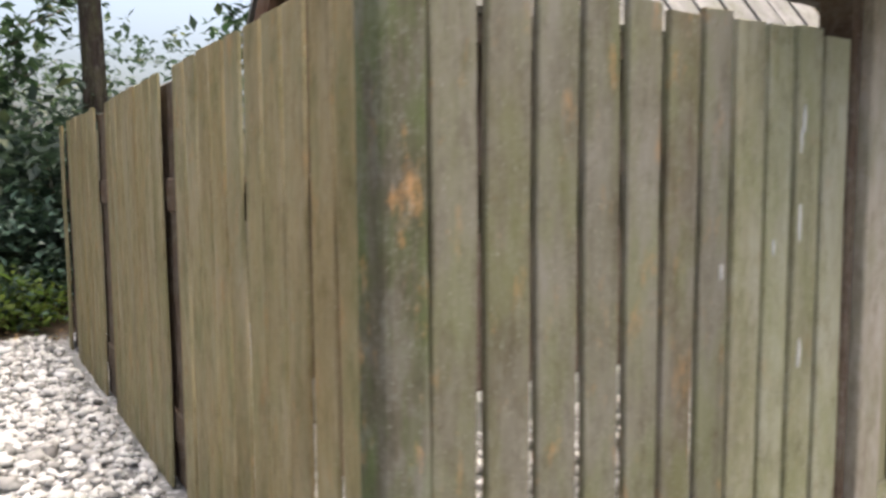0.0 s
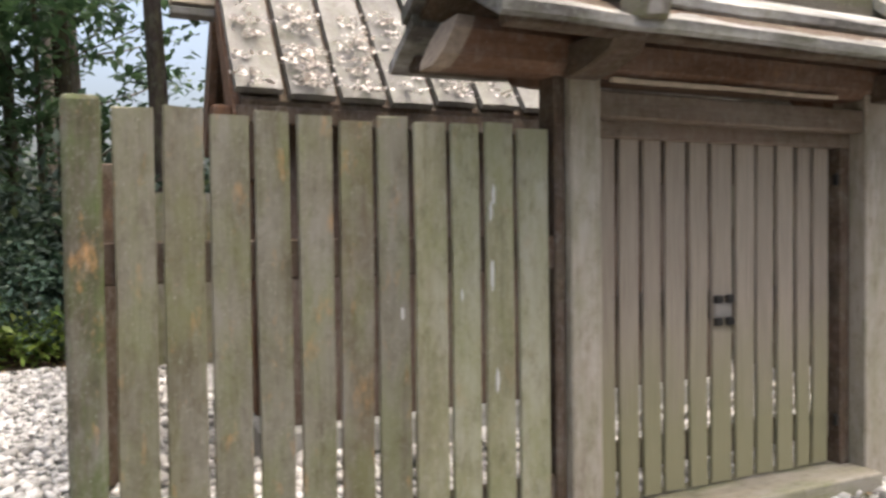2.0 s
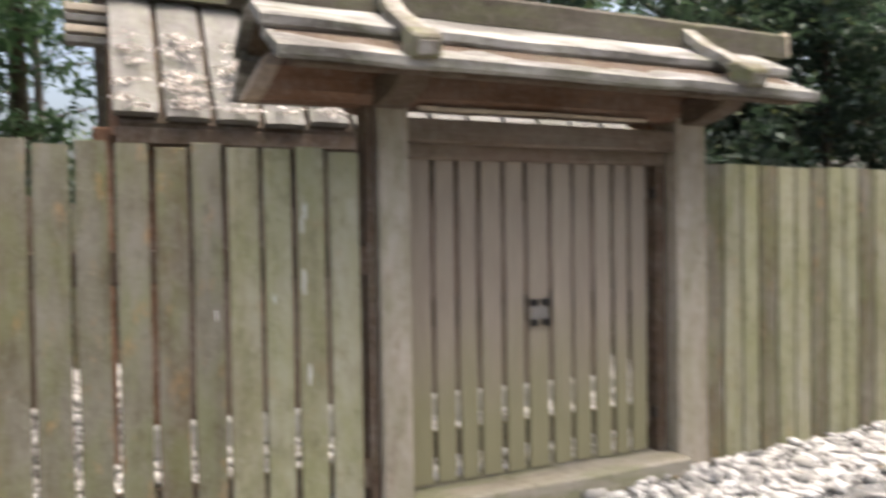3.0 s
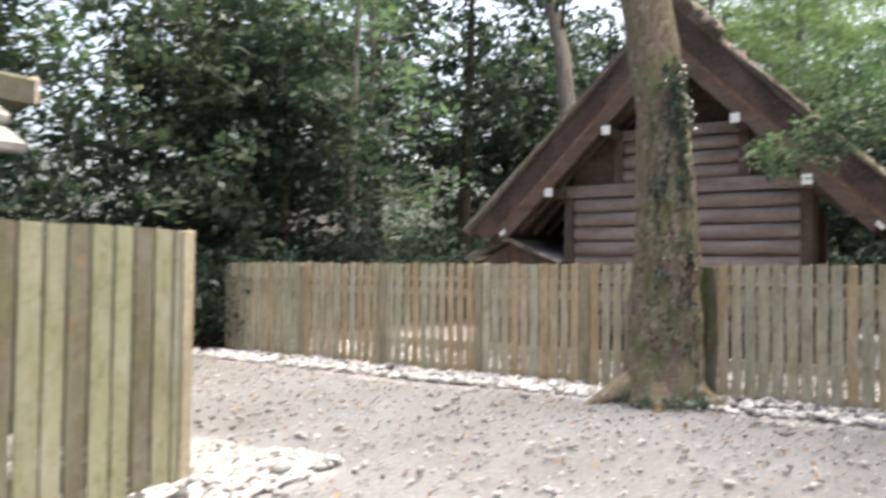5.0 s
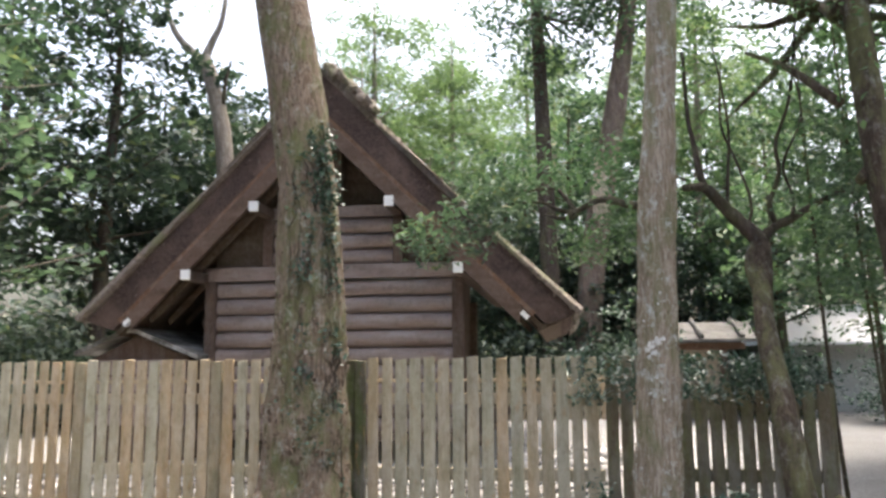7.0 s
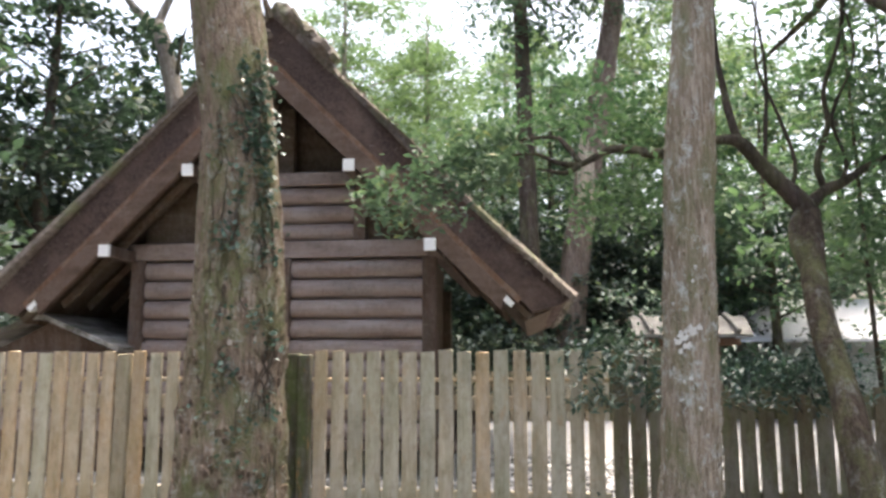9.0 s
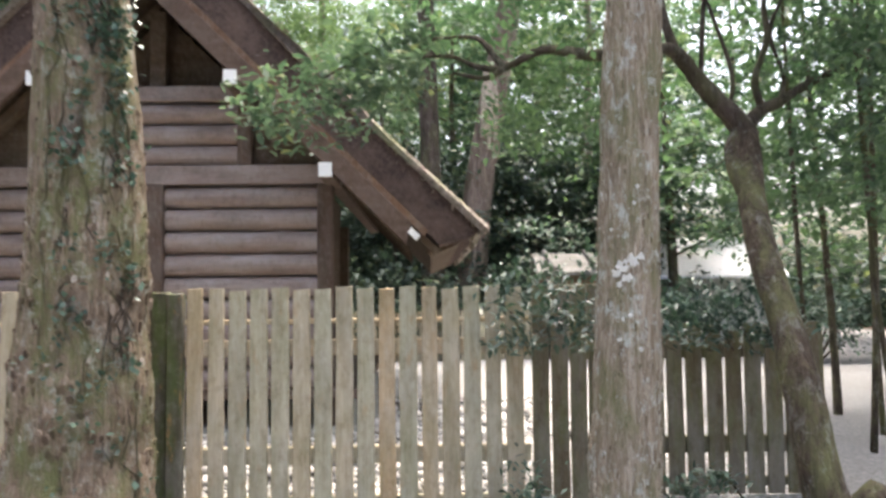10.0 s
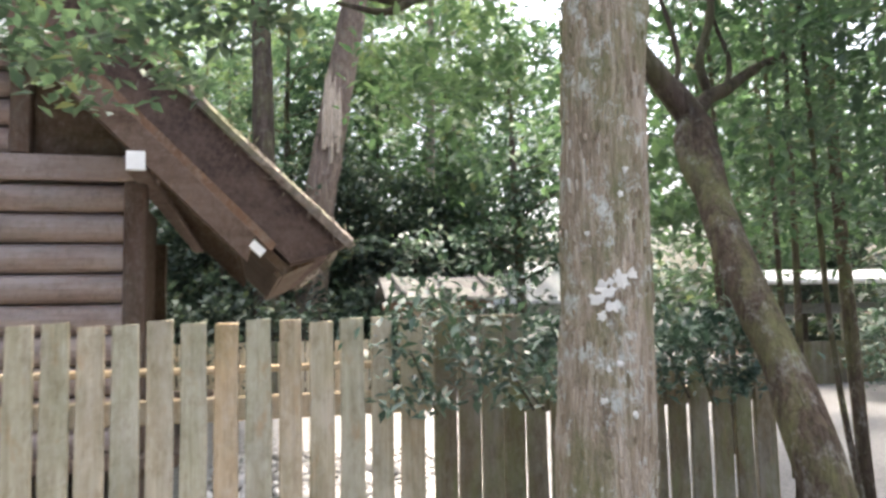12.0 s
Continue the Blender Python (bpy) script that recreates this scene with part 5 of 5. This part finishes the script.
def big_ivy_tree():
    ob = thing("ivy_tree", (12.57, 0.4, 0.22), "thick leaning tree with flaky bark and ivy", "tree")
    pts = [(12.57, 0.427, -0.01), (12.57, 0.406, 0.34), (12.58, 0.389, 0.83), (12.59, 0.379, 1.69), (12.60, 0.373, 2.56), (12.62, 0.454, 3.75), (12.62, 0.654, 5.04), (12.64, 0.978, 6.88), (12.72, 1.302, 9.58), (12.83, 1.464, 13.36)]
    rad = [0.562, 0.508, 0.432, 0.378, 0.335, 0.294, 0.283, 0.259, 0.216, 0.086]
    path, r = smooth_path(pts, rad, 6)
    trunk = part("trunk", tube(path, r, 36, 0.09, 3.0, 0.5), "flaky_bark", ob, smooth=True)
    roots = []
    for a, l in ((2.4, 0.8), (3.4, 0.65), (4.5, 0.74), (1.7, 0.62), (5.2, 0.5)):
        ca, sa = math.cos(a), math.sin(a)
        roots.append(tube([(12.57 + ca * 0.3, 0.42 + sa * 0.3, 0.48), (12.57 + ca * l * 0.8, 0.42 + sa * l * 0.8, 0.3), (12.57 + ca * l * 1.25, 0.42 + sa * l * 1.25, 0.17)], [0.17, 0.12, 0.03], 8, 0.2, 4))
    for g in roots:
        part("root", g, "flaky_bark", ob, smooth=True)
    bark_flakes(ob, path, r, (0.09, 3.0), (0.75, 2.5), 900, 0.021, 81)
    bark_flakes(ob, path, r, (0.09, 3.0), (2.5, 5.5), 380, 0.014, 82)
    rng = np.random.default_rng(12)
    # ivy runners on the camera-side flank
    cen, stems = [], []
    for s in range(10):
        a0 = rng.uniform(2.9, 4.3)
        z = rng.uniform(0.4, 1.6)
        pth = []
        while z < rng.uniform(3.8, 4.7):
            k = np.interp(z, [p[2] for p in pts], range(len(pts)))
            i = min(int(k), len(pts) - 2)
            c = np.array(pts[i]) + (np.array(pts[i + 1]) - np.array(pts[i])) * (k - i)
            rr = rad[i] + (rad[i + 1] - rad[i]) * (k - i)
            a0 = min(4.35, max(2.7, a0 + rng.normal(0, 0.1)))
            q = c + np.array((math.cos(a0), math.sin(a0), 0)) * (rr + 0.004)
            pth.append(tuple(q))
            dens = 0.6 if (3.3 < z < 4.5 and a0 > 3.3) else 0.38 if (2.5 < z < 3.3 and a0 > 3.1) else 0.1
            if rng.uniform() < dens:
                cen.append(q + np.array((math.cos(a0), math.sin(a0), 0)) * 0.03)
            z += 0.09
        if len(pth) > 3:
            stems.append(tube(pth, [0.007] * len(pth), 5))
    for k in range(26):
        a = rng.uniform(2.2, 5.0)
        cen.append((12.57 + math.cos(a) * 0.66, 0.42 + math.sin(a) * 0.66, 0.3))
    for g in stems:
        part("ivy_stem", g, "brown_bark", ob)
    v, f = leaf_geo(rng, cen, (0.03, 0.055, 0.06), 13, 0.05, 0.6, 0.8)
    lo = new("ivy_leaves", fast_mesh("ivy_leaves", v, f, "leaf_gloss"))
    lo.parent = ob
    lo.location = -ORIGIN[ob.name]
    tagged(lo, "small glossy ivy leaves on the trunk")
    crown_at(ob, (12.9, 1.6, 12.5), 2.8, 2.6, 90, 0.14, "leaf_mid", 13, "brown_bark")


def crown_at(ob, c, r, h, clumps, leaf, green, seed, bark):
    rng = np.random.default_rng(seed)
    cen, lg = [], []
    for i in range(clumps):
        d = rng.normal(size=3)
        d /= np.linalg.norm(d)
        q = np.array(c) + d * np.array((r, r, h)) * rng.uniform(0.45, 1.0)
        cen.append(q)
        if i % 7 == 0:
            lg.append(tube([c, (np.array(c) + q) / 2 + (0, 0, -0.1), q], [0.06, 0.04, 0.01], 5))
    tagged(part("branchwork", join(*lg), bark, ob, smooth=True), kind="stuff")
    v, f = leaf_geo(rng, cen, (0.35, 0.35, 0.22), 34, leaf, 0.2, 0.5)
    lo = new("crown", fast_mesh("crown", v, f, green))
    lo.parent = ob
    lo.location = -ORIGIN[ob.name]


def spray(ob, centres, spread, per, leaf, green, seed, name="leaves", droop=0.2, slim=0.45):
    rng = np.random.default_rng(seed)
    v, f = leaf_geo(rng, centres, spread, per, leaf, droop, slim)
    lo = new(name, fast_mesh(name, v, f, green))
    lo.parent = ob
    lo.location = -ORIGIN[ob.name]
    return lo


def lichen_tree():
    ob = thing("lichen_tree", (11.9, -2.82, 0.33), "straight tree with pale lichen on its bark", "tree")
    pts = [(12, -2.84, 0.1), (12, -2.85, 0.5), (12, -2.87, 1.0), (12, -2.895, 1.7), (12, -2.925, 2.5), (12, -2.955, 3.1), (12, -3.01, 3.9), (12, -3.1, 5.2), (12.1, -3.22, 7.5), (12.2, -3.32, 10.5)]
    rad = [0.27, 0.212, 0.192, 0.175, 0.16, 0.165, 0.14, 0.128, 0.1, 0.04]
    path, r = smooth_path(pts, rad, 6)
    part("trunk", tube(path, r, 28, 0.07, 4.0, 0.25), "lichen_bark", ob, smooth=True)
    bark_flakes(ob, path, r, (0.07, 4.0), (0.6, 3.4), 700, 0.0065, 83, "pale_flake", 2.6)
    # lichen patches as thin crusts
    rng = random.Random(3)
    geos = []
    for cz, cyy, s in ((1.93, -2.82, 0.042), (1.9, -2.77, 0.038), (1.86, -2.74, 0.028), (1.83, -2.79, 0.026), (1.8, -2.75, 0.02), (1.95, -2.865, 0.026), (1.63, -2.8, 0.016), (1.61, -2.76, 0.012), (2.24, -2.84, 0.016), (2.33, -2.86, 0.015), (2.1, -2.72, 0.012), (1.5, -2.74, 0.014), (1.45, -2.85, 0.014)):
        cyy -= 0.065
        ring = []
        for k in range(17):
            a = 2 * math.pi * k / 17
            q = s * (0.45 + 0.75 * rng.random())
            yy, zz = cyy + q * math.cos(a), cz + q * math.sin(a)
            ring.append((yy, zz))
        def skin(yy, zz, off):
            i = min(range(len(path)), key=lambda q: abs(path[q].z - zz))
            c = path[i]
            dy = max(-0.95, min(0.95, (yy - c.y) / r[i]))
            dirn = Vector((-math.sqrt(1 - dy * dy), dy, 0))
            q = (Vector((c.x, c.y, zz)) + dirn * r[i]) * 4.0
            rr = r[i] * (1 + 0.07 * noise.noise(q) + 0.035 * noise.noise(q * 3.3)) + off
            return tuple(Vector((c.x, c.y, zz)) + dirn * rr)
        v = [skin(y, z, -0.001) for y, z in ring] + [skin(cyy + (y - cyy) * 0.85, cz + (z - cz) * 0.85, 0.005) for y, z in ring] + [skin(cyy, cz, 0.006)]
        n = len(ring)
        f = [(n + k, n + (k + 1) % n, 2 * n) for k in range(n)] + [(k, n + k, n + (k + 1) % n, (k + 1) % n) for k in range(n)]
        geos.append((v, f))
    for g in geos:
        part("lichen_patch", g, "white_speck", ob, "pale grey-white lichen crust")
    # the long dark bough to the storehouse side
    bough = [[(11.93, -2.92, 3.1), (12.1, -2.75, 3.14), (12.3, -2.5, 3.24), (12.4, -2.27, 3.16), (12.5, -2.1, 3.2), (12.6, -1.93, 3.3), (12.65, -1.6, 3.3)],
             [(12.4, -2.27, 3.16), (12.5, -2.15, 3.35), (12.6, -2.1, 3.42), (12.65, -1.95, 3.44), (12.7, -1.5, 3.4), (12.6, -1.1, 3.15)],
             [(12.4, -2.27, 3.16), (12.42, -2.15, 3.1), (12.5, -1.95, 3.16)]]
    for b in bough:
        path, r = smooth_path(b, np.linspace(0.042 if b is bough[0] else 0.025, 0.008, len(b)), 4)
        part("bough", tube(path, r, 8, 0.15, 6), "dark_bark", ob, smooth=True)
    rng2 = np.random.default_rng(21)
    cen = []
    for _ in range(95):
        cen.append((12.6 + rng2.normal(0, 0.16), rng2.uniform(-1.75, -0.6), 0))
        y = cen[-1][1]
        top = np.interp(y, [-1.75, -1.4, -1.0, -0.6], [3.55, 3.5, 3.3, 3.1])
        low = np.interp(y, [-1.75, -1.4, -1.0, -0.6], [3.05, 2.9, 2.68, 2.95])
        cen[-1] = (cen[-1][0], y, rng2.uniform(low, top))
    spray(ob, cen, (0.07, 0.08, 0.05), 14, 0.088, "leaf_mid", 22, "bough_leaves", 0.15, 0.5)
    cen = [(12.7 + rng2.normal(0, 0.25), rng2.uniform(-2.85, -2.2), rng2.uniform(2.75, 3.15)) for _ in range(45)]
    spray(ob, cen, (0.1, 0.1, 0.06), 16, 0.08, "leaf_bright", 23, "bough_leaves")
    cen = [(12.7 + rng2.normal(0, 0.4), rng2.uniform(-2.9, -1.7), rng2.uniform(3.4, 3.9)) for _ in range(60)]
    spray(ob, cen, (0.12, 0.12, 0.08), 15, 0.085, "leaf_bright", 24, "bough_leaves")
    crown_at(ob, (12.4, -3.6, 9.0), 2.2, 2.0, 80, 0.12, "leaf_bright", 14, "brown_bark")


def leaning_tree():
    ob = thing("leaning_tree", (12.1, -4.15, 0.35), "leaning brown tree forking above the fence", "tree")
    pts = [(12.02, -4.13, 0.1), (12.06, -4.05, 0.38), (12.1, -3.99, 0.72), (12.18, -3.96, 1.1), (12.38, -3.96, 1.55), (12.7, -3.96, 2.08), (12.98, -4.03, 2.5), (13.19, -4.11, 2.9)]
    path, r = smooth_path(pts, [0.19, 0.14, 0.118, 0.108, 0.1, 0.094, 0.092, 0.088], 5)
    part("trunk", tube(path, r, 18, 0.12, 4.0), "brown_bark", ob, smooth=True)
    for b, r0 in (([(12.74, -3.9, 2.78), (12.76, -3.78, 2.95), (12.75, -3.62, 3.12), (12.7, -3.46, 3.3), (12.62, -3.36, 3.33), (12.5, -3.2, 3.3)], 0.085), ([(12.76, -3.9, 2.85), (12.85, -4.05, 2.98), (12.9, -4.2, 3.05), (13.0, -4.45, 3.2), (13.1, -4.75, 3.35)], 0.06),
                  ([(12.86, -4.06, 2.98), (12.87, -4.02, 3.2), (12.9, -4.13, 3.5), (12.9, -4.12, 3.8), (12.95, -4.3, 4.3), (13.0, -4.45, 5.4)], 0.032), ([(12.9, -4.2, 3.05), (12.95, -4.26, 3.25), (13.0, -4.2, 3.6), (13.0, -4.4, 4.1), (13.0, -4.3, 4.7)], 0.02), ([(12.76, -3.78, 2.95), (12.8, -3.84, 3.2), (12.83, -3.74, 3.6), (12.85, -3.62, 4.0), (12.85, -3.66, 4.6)], 0.019), ([(12.66, -3.42, 3.3), (12.72, -3.38, 3.5), (12.8, -3.36, 3.75), (12.82, -3.32, 4.1), (12.8, -3.3, 4.7)], 0.042), ([(12.8, -3.62, 3.1), (12.85, -3.66, 3.5), (12.9, -3.7, 4.0), (12.9, -3.6, 4.8)], 0.022)):
        b = [(8.2 + (p[0] - 8.2) * 1.1, -1.75 + (p[1] + 1.75) * 1.1, 1.75 + (p[2] - 1.75) * 1.1) for p in b]
        path, r = smooth_path(b, np.linspace(r0, r0 * 0.4, len(b)), 4)
        part("limb", tube(path, r, 9, 0.18, 6), "dark_bark", ob, smooth=True)
    crown_at(ob, (13.3, -4.9, 5.4), 1.8, 1.4, 100, 0.095, "leaf_bright", 15, "brown_bark")
    rng = np.random.default_rng(41)
    cen = [(13.4 + rng.normal(0, 0.5), rng.uniform(-6.6, -4.3), rng.uniform(2.2, 4.2)) for _ in range(95)]
    spray(ob, cen, (0.14, 0.14, 0.08), 18, 0.1, "leaf_bright", 42)
    # a short second stem behind
    path, r = smooth_path([(12.86, -3.98, 2.32), (13.0, -3.95, 2.55), (13.12, -3.97, 2.78), (13.2, -4.07, 2.97)], [0.03, 0.055, 0.06, 0.045], 4)
    part("root_burl", tube([(12.06, -4.12, 0.42), (12.1, -4.24, 0.53), (12.12, -4.34, 0.6), (12.12, -4.38, 0.62)], [0.09, 0.1, 0.085, 0.03], 12, 0.25, 8), "brown_bark", ob, "knobbly root burl", True)
    part("second_stem", tube(path, r, 12, 0.2, 6), "brown_bark", ob, smooth=True)


def broken_trunk():
    ob = thing("broken_tree", (26.0, -2.9, 0.37), "tall leaning trunk with a splintered pale scar", "tree")
    path, r = smooth_path([(26, -2.65, 0.2), (26, -2.8, 2.4), (26, -3.02, 4.5), (26, -3.36, 6.4), (26.05, -3.72, 8.4), (26.1, -4.15, 11.0), (26.2, -4.9, 17.0)], [0.44, 0.38, 0.345, 0.33, 0.3, 0.25, 0.12], 5)
    part("trunk", tube(path, r, 20, 0.1, 2), "ruddy_bark", ob, smooth=True)
    # splintered scar on one flank
    rng = random.Random(5)
    for k in range(7):
        y = -3.08 - 0.05 * k
        part("splinter", tube([(25.62, y, 5.2 + rng.uniform(0, 0.5)), (25.6, y - 0.03, 6.3), (25.66, y - 0.06, 6.75 + rng.uniform(0, 0.6))], [0.05, 0.07, 0.012], 5), "peeled_wood", ob)
    path, r = smooth_path([(25.6, -1.9, 0.2), (25.7, -1.85, 4), (25.8, -1.8, 7), (25.9, -1.7, 11), (26.1, -1.5, 17)], [0.28, 0.25, 0.22, 0.18, 0.08], 4)
    part("second_trunk", tube(path, r, 14, 0.1, 2), "dark_bark", ob, smooth=True)
    crown_at(ob, (26.0, -1.8, 11.5), 2.2, 2.4, 80, 0.2, "leaf_mid", 17, "dark_bark")
    crown_at(ob, (26.4, -4.4, 13.0), 2.6, 3.0, 120, 0.2, "leaf_mid", 18, "dark_bark")


def forked_tree():
    """A tall bare pale tree that forks high behind the storehouse."""
    ob = thing("forked_tree", (25.6, 7.0, 0.37), "tall pale bare-stemmed tree forking high up", "tree")
    path, r = smooth_path([(25.6, 6.9, 0.2), (25.6, 7.1, 4.0), (25.6, 7.45, 8.0), (25.6, 7.9, 10.0), (25.6, 8.2, 10.8)], [0.34, 0.28, 0.25, 0.22, 0.22], 5)
    part("trunk", tube(path, r, 16, 0.1, 2.5), "grey_bark", ob, "pale grey-brown bark", True)
    for b, r0 in (([(25.6, 8.18, 10.7), (25.6, 8.75, 11.2), (25.6, 9.3, 12.0), (25.6, 9.7, 13.6)], 0.15), ([(25.6, 8.18, 10.7), (25.6, 7.95, 11.3), (25.6, 7.65, 12.0), (25.7, 7.5, 13.8)], 0.14), ([(25.55, 7.5, 9.3), (25.5, 7.42, 10.0), (25.45, 7.25, 10.6)], 0.07)):
        path, r = smooth_path(b, np.linspace(r0, r0 * 0.35, len(b)), 4)
        part("limb", tube(path, r, 9, 0.12, 3), "grey_bark" if r0 > 0.1 else "dark_bark", ob, smooth=True)
    crown_at(ob, (25.8, 8.6, 14.6), 2.4, 1.6, 50, 0.17, "pine_needle", 71, "grey_bark")


def verge_tree():
    """A dark tree at the path's edge that leans in over the fence end."""
    ob = thing("verge_tree", (12.25, -5.35, 0.37), "dark leaning tree at the end of the fence", "tree")
    path, r = smooth_path([(12.25, -5.35, 0.2), (12.25, -5.15, 1.4), (12.22, -4.98, 2.5), (12.2, -4.87, 3.5), (12.25, -4.8, 5.0), (12.3, -4.7, 8.0)], [0.19, 0.15, 0.135, 0.125, 0.11, 0.05], 5)
    part("trunk", tube(path, r, 18, 0.12, 4.0), "brown_bark", ob, smooth=True)
    for b in ([(12.2, -4.7, 3.3), (12.6, -5.1, 3.7), (13.2, -5.5, 3.9)], [(12.22, -4.6, 4.0), (12.6, -4.3, 4.5), (12.9, -4.0, 4.8)]):
        path, r = smooth_path(b, np.linspace(0.05, 0.015, 3), 4)
        part("limb", tube(path, r, 8, 0.15, 5), "brown_bark", ob, smooth=True)
    crown_at(ob, (12.5, -4.6, 6.6), 2.0, 1.5, 110, 0.1, "leaf_mid", 72, "brown_bark")
    rng = np.random.default_rng(73)
    spray(ob, [(13.0 + rng.normal(0, 0.3), rng.uniform(-6.0, -4.6), rng.uniform(2.3, 3.9)) for _ in range(60)], (0.13, 0.13, 0.07), 18, 0.1, "leaf_mid", 74)
    spray(ob, [(13.6 + rng.normal(0, 0.5), rng.uniform(-6.8, -4.7), rng.uniform(2.9, 4.9)) for _ in range(110)], (0.17, 0.17, 0.08), 18, 0.125, "leaf_mid", 75)


def camellias():
    """Glossy low branches over the far fence."""
    for nm, cx, y0, y1, z0, z1, n, seed, x in (("camellia_branch", 12.92, -3.02, -2.21, 1.39, 1.96, 34, 51, 12.86),
                                               ("camellia_branch", 13.02, -4.37, -3.18, 1.39, 1.80, 50, 52, 13.02),
                                               ("camellia_shrub", 14.37, -3.40, -2.53, 1.48, 2.34, 34, 53, 14.37),
                                               ("camellia_shrub", 14.16, -3.61, -3.29, 1.37, 1.80, 24, 54, 14.16),
                                               ("low_shrub", 12.86, -2.53, -2.32, 0.34, 0.67, 8, 55, 12.86),
                                               ("low_shrub", 12.97, -3.72, -3.40, 0.34, 0.53, 8, 56, 12.97)):
        yc = (y0 + y1) / 2
        ob = thing(nm, (x, yc, 0.25), "glossy dark green camellia leaves by the fence", "shrub", "fence-side shrubs")
        rng = np.random.default_rng(seed)
        cen = [(cx + rng.normal(0, 0.13), rng.uniform(y0, y1), rng.uniform(z0, z1)) for _ in range(n)]
        stems = []
        for q in cen[::14]:
            stems.append(tube([(x + 0.12, q[1] - 0.25, z0 - 0.05), (x + 0.06, q[1] - 0.12, q[2] - 0.06), q], [0.008, 0.006, 0.003], 5))
        tagged(part("branchwork", join(*stems), "brown_bark", ob, smooth=True), kind="stuff")
        spray(ob, cen, (0.07, 0.08, 0.045), 19, 0.078, "leaf_gloss", seed + 100, "leaves", 0.35, 0.48)


def saplings():
    for x, y, r, lean in ((14.2, -5.05, 0.035, 0.06), (14.6, -5.75, 0.045, -0.05), (13.4, -5.3, 0.03, 0.1), (15.2, -6.2, 0.04, 0.02), (14.9, -6.9, 0.03, -0.08)):
        ob = thing("sapling", (x, y, 0.37), "thin bare sapling stem beside the path", "tree", "saplings")
        path, rr = smooth_path([(x, y, 0.3), (x + lean, y + lean, 1.6), (x + lean * 0.5, y + lean * 2, 3.2), (x, y + lean * 3, 5.5)], [r * 0.75, r * 0.65, r * 0.55, r * 0.3], 4)
        part("stem", tube(path, rr, 8, 0.12, 5), "brown_bark", ob, smooth=True)
        rng = np.random.default_rng(int(x * 100))
        spray(ob, [(x + rng.normal(0, 0.8), y + rng.normal(0, 0.9), rng.uniform(1.9, 5.4)) for _ in range(48)], (0.12, 0.12, 0.07), 14, 0.085, "leaf_bright", int(y * -100))
    for x, y, r, bark, top in ((14.5, -6.3, 0.05, "brown_bark", 8), (0.9, 15.0, 0.16, "brown_bark", 11), (2.3, 12.2, 0.15, "dark_bark", 9), (-0.1, 16.2, 0.12, "brown_bark", 12)):
        ob = thing("woodland_tree", (x, y, ground_z(x, y)), "tall bare-stemmed woodland tree", "tree", "bare-stemmed trees")
        path, rr = smooth_path([(x, y, 0.2), (x + 0.05, y + 0.05, 3), (x - 0.05, y + 0.15, 6), (x, y + (0.5 if x < 20 else 1.5), top * 0.8), (x + 0.2, y + (1.0 if x < 20 else 2.6), top)], [r * 1.2, r, r * 0.85, r * 0.6, r * 0.25], 4)
        part("trunk", tube(path, rr, 14, 0.1, 2.5), bark, ob, smooth=True)
        path, rr = smooth_path([(x - 0.05, y + 0.2, top * 0.62), (x, y - 0.35, top * 0.7), (x + 0.1, y - 0.6, top * 0.82)], [r * 0.4, r * 0.3, r * 0.1], 4)
        part("limb", tube(path, rr, 8, 0.1, 2.5), bark, ob, smooth=True)
        crown_at(ob, (x, y + 0.6, top), 2.0, 1.6, 60, 0.15, "leaf_mid", int(abs(x * 10) + 3), bark)


front_fence()
side_fence()
gate_right_fence()
gate()
plank_shrine()
far_fence()
back_fence()
enclosure_back()
shaded_fence()
storehouse()
lean_roof()
far_roofs()
big_ivy_tree()
lichen_tree()
leaning_tree()
broken_trunk()
forked_tree()
verge_tree()
saplings()
camellias()
woodland()
far_woods()
stones("white_gravel_bed", "loose white and grey gravel beside the side fence", [(-2.4, 1.36, 2.6, 9.2)], 13500, 0.027, "white_gravel", 1)
stones("white_gravel_strip", "white gravel strip along the front fence and gate", [(1.3, 8.6, 1.78, 2.5)], 3400, 0.03, "white_gravel", 2)
stones("inner_gravel", "white gravel inside the small enclosure", [(1.5, 7.6, 2.66, 4.6), (1.5, 2.4, 4.6, 9)], 3000, 0.038, "white_gravel", 3)
stones("fence_gravel", "white gravel strip along the picket fence", [(12.27, 13.1, -2.64, 8.5)], 3200, 0.038, "white_gravel", 4)
stones("storehouse_gravel", "white gravel round the storehouse", [(13.24, 15.3, -2.6, 8.2), (15.3, 18, -3.4, -1.2)], 5600, 0.04, "white_gravel", 6)
stones("court_pebbles", "small loose pebbles on the trodden court", [(5.0, 12.25, -5.5, 8.6), (-1, 5.0, -2, 1.75)], 7000, 0.02, "court_pebble", 7, 0.15)


def leaf_litter():
    rng = np.random.default_rng(9)
    c = np.stack([rng.uniform(5, 12.3, 900), rng.uniform(-4, 8, 900), np.zeros(900)], 1)
    d = np.stack([rng.uniform(-6, 14, 2600), rng.uniform(8.9, 13, 2600), np.zeros(2600)], 1)
    c = np.concatenate([c, d])
    c[:, 2] = ground_zs(c[:, 0], c[:, 1]) + 0.012
    v, f = leaf_geo(rng, c, (0.01, 0.01, 0.004), 1, 0.07, 0.0, 0.5)
    ob = new("leaf_litter", fast_mesh("leaf_litter", v, f, "litter"))
    tagged(ob, "brown fallen leaves scattered on the ground", "leaves", kind="stuff")


leaf_litter()
